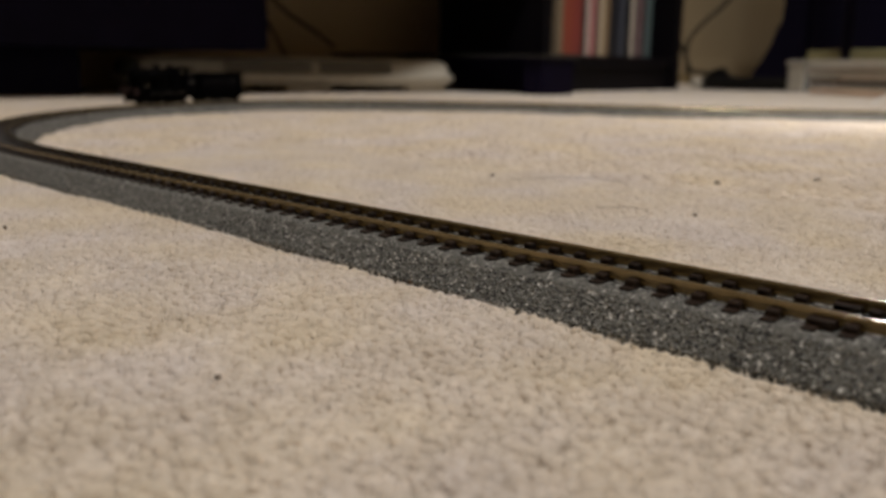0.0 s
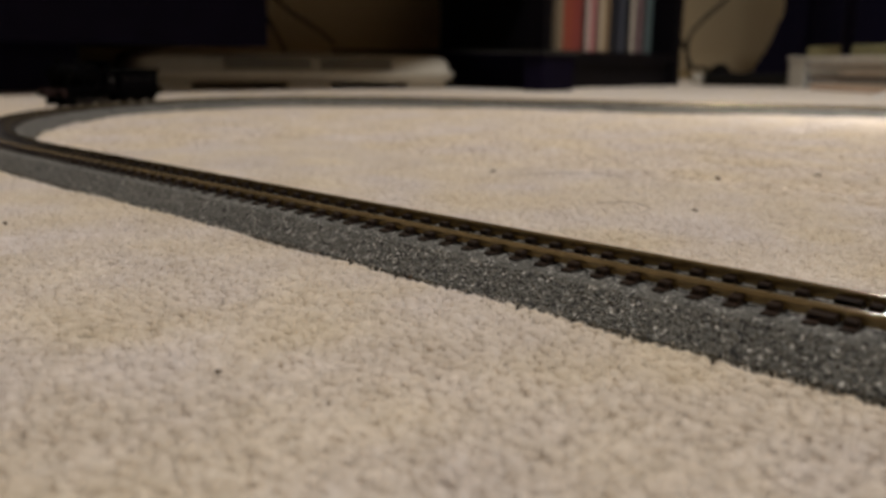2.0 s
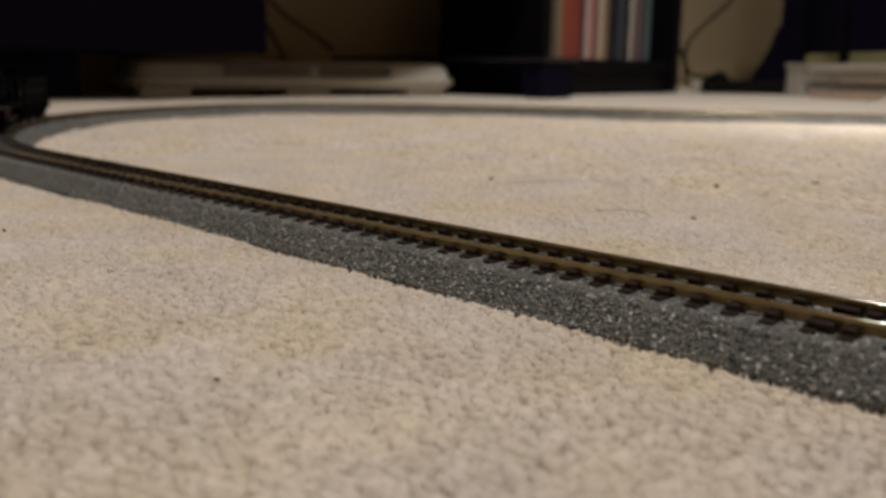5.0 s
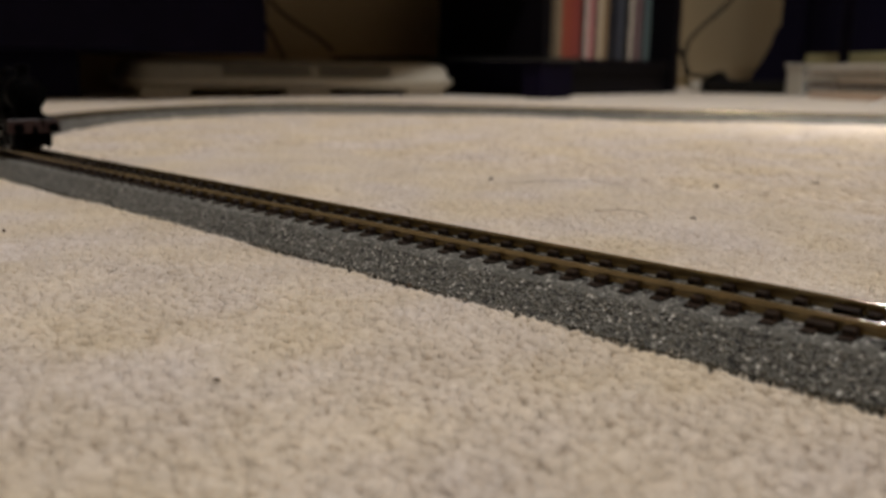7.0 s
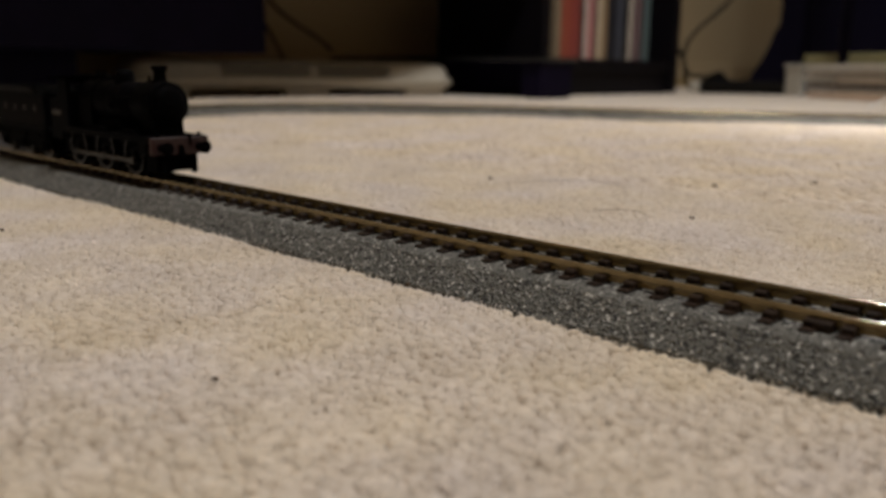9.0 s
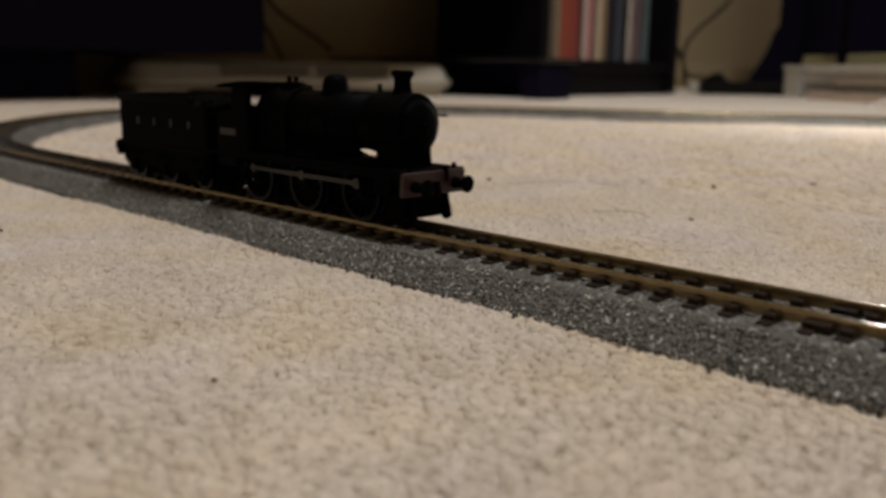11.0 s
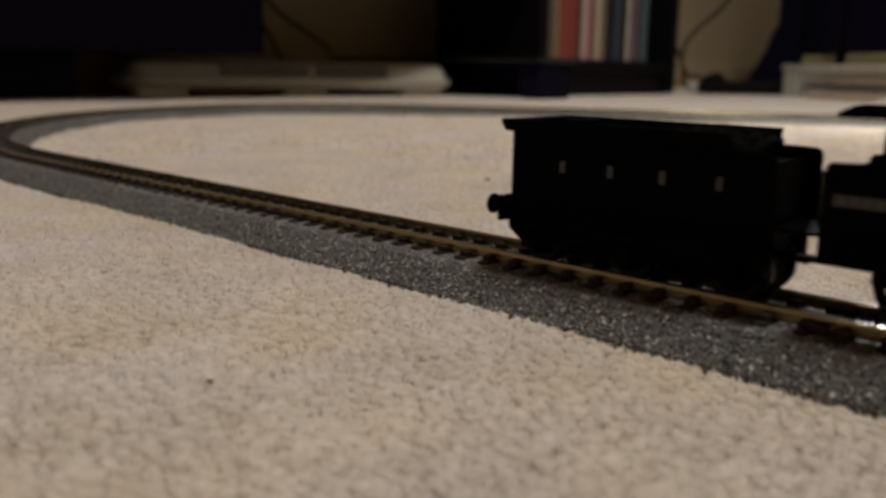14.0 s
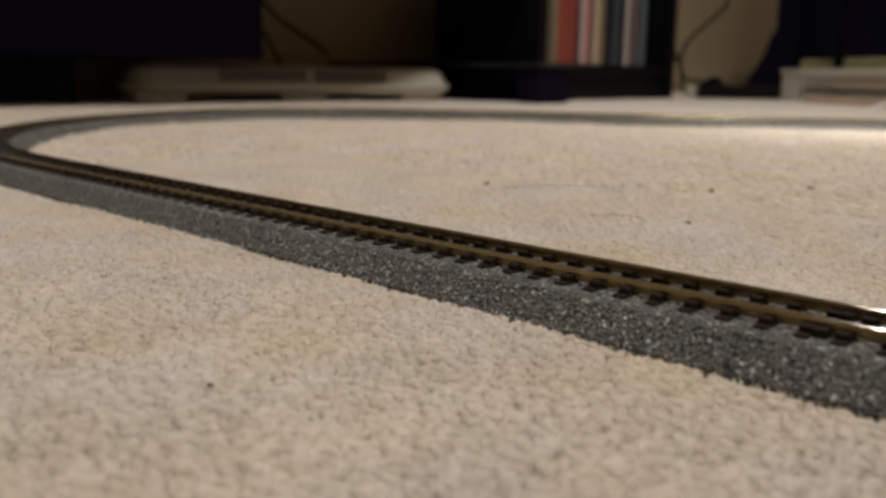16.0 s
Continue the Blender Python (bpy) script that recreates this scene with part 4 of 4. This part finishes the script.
def storage_tub():
    d = Vector((0.25, -0.2, 0)).normalized()
    ang = math.degrees(math.atan2(d.y, d.x))
    m = pose(-0.700, 1.598, 0.0, 0, 0, ang)
    t = thing("storage_tub", "clear plastic storage tub full of papers and magazines", "storage box", m)
    w, dep, h = 0.42, 0.14, 0.060
    wall = 0.0022
    for nm, b in (("tub_wall", (0, w, 0, wall, 0.0, h)), ("tub_wall", (0, w, dep - wall, dep, 0.0, h)), ("tub_wall", (0, wall, wall, dep - wall, 0.0, h)),
                  ("tub_wall", (w - wall, w, wall, dep - wall, 0.0, h)), ("tub_floor", (wall, w - wall, wall, dep - wall, 0.0, wall))):
        part(nm, box(*b), CLEAR, t)
    rim = box(-0.005, w + 0.005, -0.005, 0.0, h - 0.007, h, 0.001)
    box(-0.005, 0.0, 0.0, dep, h - 0.007, h, 0.001, rim)
    part("rim", rim, MILKY, t, "milky rolled rim")
    part("corner_rib", box(0.002, 0.058, -0.0032, -0.0002, 0.002, h - 0.008, 0.001), MILKY, t, "milky ribbed corner of the tub")
    inside = (("paper_stack", "stack of pale papers inside the tub", PAPER, 0.160, 0.40, 0.004, 0.013), ("card_folder", "brown card folder inside the tub", CARD_BROWN, 0.065, 0.155, 0.0135, 0.030),
              ("magazine", "salmon coloured magazine inside the tub", CARD_PINK, 0.16, 0.40, 0.0265, 0.0315), ("magazine", "white magazine inside the tub", PAPER, 0.15, 0.33, 0.032, 0.037),
              ("card_folder", "brown card folder on the papers", CARD_BROWN, 0.065, 0.40, 0.0375, 0.043), ("paper_stack", "loose pale papers at the tub's top", PAPER, 0.06, 0.38, 0.0435, 0.050))
    for nm, label, mat, xa, xb, za, zb in inside:
        tagged(part(nm, box(xa, xb, 0.008, dep - 0.012, za, zb, 0.0008), mat, None, at=m), label, nm.replace("_", " "))
    q = m @ pose(0.15, -0.012, 0.0)
    tagged(part("booklet", box(0, 0.30, -0.03, 0.004, -0.0005, 0.010, 0.001), CARD_PINK, None, at=q), "salmon booklet lying on the carpet against the tub", "booklet")
    # second, taller box behind
    m2 = m @ pose(-0.275, 0.205, 0.0)
    t2 = thing("file_box", "olive and cream card box behind the tub", "box", m2)
    part("body", box(-0.01, 0.62, 0, 0.11, -0.001, 0.062, 0.002), PAPER, t2)
    part("lid", box(-0.014, 0.624, -0.004, 0.114, 0.062, 0.086, 0.003), CARD_GREEN, t2, "olive card lid")


def floor_pole():
    t = thing("lamp_pole", "thin black metal stand pole on a round base", "stand")
    x, y = -0.655, 1.770
    part("base", lathe([(0.028, -0.002), (0.028, 0.006), (0.02, 0.010)], 28, at=Matrix.Translation((x, y, 0))), BLACK_GLOSS, t)
    part("pole", lathe([(0.0105, 0.010), (0.0105, 1.2)], 20, at=Matrix.Translation((x, y, 0))), BLACK_GLOSS, t, "", True)


def dark_sofa():
    t = thing("sofa", "navy-black cloth sofa standing against the wall", "sofa")
    part("seat_base", box(-0.85, 0.75, 2.05, 2.75, -0.002, 0.40, 0.02, seg=2), DARK_CLOTH, t)
    part("backrest", box(-0.85, 0.75, 2.55, 2.85, 0.40, 0.85, 0.04, seg=2), DARK_CLOTH, t)
    arm = box(-0.925, -0.851, 2.06, 2.80, -0.002, 0.60, 0.02, seg=2)
    skirt = prism([(-0.912, 0.17), (-0.929, 0.145), (-0.936, 0.12), (-0.946, 0.095), (-0.960, 0.068), (-0.980, 0.038), (-0.990, -0.002), (-0.90, -0.002), (-0.90, 0.17)], 2.058, 2.79)
    part("armrest", arm, DARK_CLOTH, t)
    part("arm_skirt", skirt, DARK_CLOTH, t, "loose cloth skirt spreading on the floor")


def cables():
    t = thing("power_cable", "black mains cable rising in a loose curve along the wall", "cable")
    pts = smooth_line([(-0.880, 1.545, 0.008), (-0.887, 1.534, 0.026), (-0.890, 1.536, 0.044), (-0.896, 1.538, 0.071), (-0.894, 1.550, 0.106), (-0.876, 1.577, 0.141), (-0.856, 1.604, 0.170), (-0.842, 1.627, 0.203), (-0.86, 1.70, 0.30), (-1.15, 2.0, 0.5)])
    part("cord", tube(pts, 0.0034, 8), CABLE, t, "", True)
    part("cord", tube(smooth_line([(-0.930, 1.50, 0.15), (-0.900, 1.513, 0.096), (-0.891, 1.517, 0.078), (-0.882, 1.519, 0.055), (-0.871, 1.523, 0.036), (-0.849, 1.543, 0.033), (-0.828, 1.559, 0.018), (-0.808, 1.577, 0.010), (-0.76, 1.70, 0.004), (-0.72, 1.95, 0.004)]), 0.0034, 8), CABLE, t, "", True)
    rng = random.Random(8)
    loop = [(-0.842 + 0.020 * math.cos(k * 1.15) + 0.0035 * k * 0.3 + rng.uniform(-0.004, 0.004), 1.572 + 0.026 * math.sin(k * 1.15) + rng.uniform(-0.004, 0.004), 0.008 + rng.uniform(0.0, 0.034)) for k in range(17)]
    part("coil", tube(smooth_line(loop), 0.0036, 8), CABLE, t, "loose tangle of the same cable", True)
    t = thing("mains_plug", "white mains plug lying on the carpet by the bookcase", "plug", pose(-0.865, 1.545, 0.0, 0, 0, 25))
    part("plug_body", box(-0.016, 0.016, -0.014, 0.014, 0.002, 0.024, 0.005, seg=2), WHITE_PLASTIC, t)
    for y in (-0.010, 0.010):
        part("pin", box(-0.036, -0.020, y - 0.003, y + 0.003, 0.012, 0.016), BRASS, t)
    part("pin", box(-0.042, -0.020, -0.002, 0.002, 0.020, 0.027), BRASS, t)
    part("flex", tube(smooth_line([(0.020, 0, 0.014), (0.045, 0.006, 0.008), (0.09, -0.02, 0.004), (0.16, 0.03, 0.004)]), 0.0033, 8), CABLE, t, "", True)
    t = thing("extension_block", "black power extension block on the carpet", "socket strip", pose(-0.765, 1.60, 0.0, 0, 0, 42))
    part("block", box(-0.11, 0.11, -0.026, 0.026, 0.0, 0.026, 0.004, seg=2), CABLE, t)
    for k in range(3):
        part("socket", box(-0.085 + 0.065 * k, -0.045 + 0.065 * k, -0.018, 0.018, 0.026, 0.028, 0.001), BLACK_GLOSS, t)
    t = thing("wall_cable", "thin black cables hanging behind the bench", "cable")
    for pts in ([(-1.27, 0.66, 0.35), (-1.25, 0.70, 0.22), (-1.22, 0.735, 0.14), (-1.19, 0.80, 0.09), (-1.2, 0.84, 0.07)], [(-1.27, 0.64, 0.30), (-1.26, 0.66, 0.18), (-1.24, 0.72, 0.12), (-1.23, 0.76, 0.05), (-1.22, 0.78, 0.003)]):
        part("cord", tube(smooth_line(pts), 0.003, 8), CABLE, t, "", True)
    t = thing("feeder_wire", "white power feeder wire looping on the carpet by the track", "wire")
    part("wire", tube(smooth_line([(-0.346, 0.986, 0.0030), (-0.344, 1.006, 0.0080), (-0.340, 1.023, 0.0115), (-0.330, 1.046, 0.0135), (-0.310, 1.075, 0.0120), (-0.268, 1.111, 0.0090), (-0.078, 1.061, 0.0080)]), 0.0017, 8), WHITE_WIRE, t, "", True)


def lint():
    rng = random.Random(3)
    spots = ((-0.1407, 0.1658, 0.0011), (-0.1192, 0.2030, 0.0011), (-0.2074, 0.1168, 0.0009), (-0.1130, 0.0945, 0.0007), (-0.2205, -0.0534, 0.0007), (-0.0936, -0.0712, 0.0006), (-0.1129, -0.0175, 0.0007))
    for x, y, r in spots:
        b = bmesh.new()
        for k in range(4):
            g = bmesh.ops.create_icosphere(b, subdivisions=1, radius=r * rng.uniform(0.4, 0.8))
            bmesh.ops.transform(b, matrix=pose(rng.uniform(-r, r), rng.uniform(-r, r) * 0.6, rng.uniform(0, r * 0.4), 40, 20 * k, 0), verts=g["verts"])
        tagged(part("lint_speck", b, LINT, None, at=pose(x, y, 0.0004 + height_noise(x, y)) @ Matrix.Diagonal((0.8, 0.8, 0.8, 1))), "tiny dark brown lint speck on the carpet", "speck", "specks on the carpet")
    for pts in ([(-0.190, 0.106, 0), (-0.181, 0.128, 0), (-0.164, 0.133, 0), (-0.150, 0.120, 0), (-0.146, 0.104, 0)], [(-0.135, 0.078, 0), (-0.128, 0.086, 0), (-0.120, 0.082, 0), (-0.117, 0.072, 0)]):
        line = [p + Vector((0, 0, 0.0014)) for p in smooth_line(pts)]
        tagged(part("stray_fibre", tube(line, 0.00011, 5), HAIR), "fine curled brown fibre lying on the carpet", "fibre")


room()
carpet()
tv_bench()
step_board()
glass_stand()
bookcase()
books()
storage_tub()
floor_pole()
dark_sofa()
cables()
ENGINE, DRIVING, RODS = engine()
TENDER, CARRYING = tender()
lint()
pile()
track()


# ---------------------------------------------------------------- what moves
def front_at(t):
    """Way of the front buffers along the track."""
    return -0.6853 + 0.048048 * t + 0.00066781 * t ** 2 - 3.1427e-05 * t ** 3


def ride(thing_, mid, fore, aft, t):
    s = front_at(t)
    x0, y0, z0 = beside(s + fore, 0, 0)
    x1, y1, z1 = beside(s + aft, 0, 0)
    w = (mid - aft) / (fore - aft)
    turn = math.degrees(math.atan2(y0 - y1, x0 - x1))
    return pose(x1 + (x0 - x1) * w, y1 + (y0 - y1) * w, RAIL_TOP, 0, 0, turn)


def motions():
    times = [k * 0.25 for k in range(65)]
    walk(ENGINE, [(t, ride(ENGINE, ENGINE_MID, DRIVERS[0], DRIVERS[2], t)) for t in times])
    walk(TENDER, [(t, ride(TENDER, TENDER_MID + CLOSE_UP, TENDER_AXLES[0] + CLOSE_UP, TENDER_AXLES[2] + CLOSE_UP, t)) for t in times])
    beats = [k * 0.1 for k in range(161)]
    for w, x in zip(DRIVING, DRIVERS):
        walk(w, [(t, pose(x - ENGINE_MID, 0, DRIVER_R, 0, math.degrees(front_at(t) / DRIVER_R), 0)) for t in beats])
    for w, x in zip(CARRYING, TENDER_AXLES):
        walk(w, [(t, pose(x - TENDER_MID, 0, TENDER_R, 0, math.degrees(front_at(t) / TENDER_R), 0)) for t in beats])
    for k, rod in enumerate(RODS):
        rows = []
        for t in beats:
            a = front_at(t) / DRIVER_R + k * math.pi / 2
            rows.append((t, pose(CRANK * math.sin(a), 0, DRIVER_R + CRANK * math.cos(a))))
        walk(rod, rows)


motions()
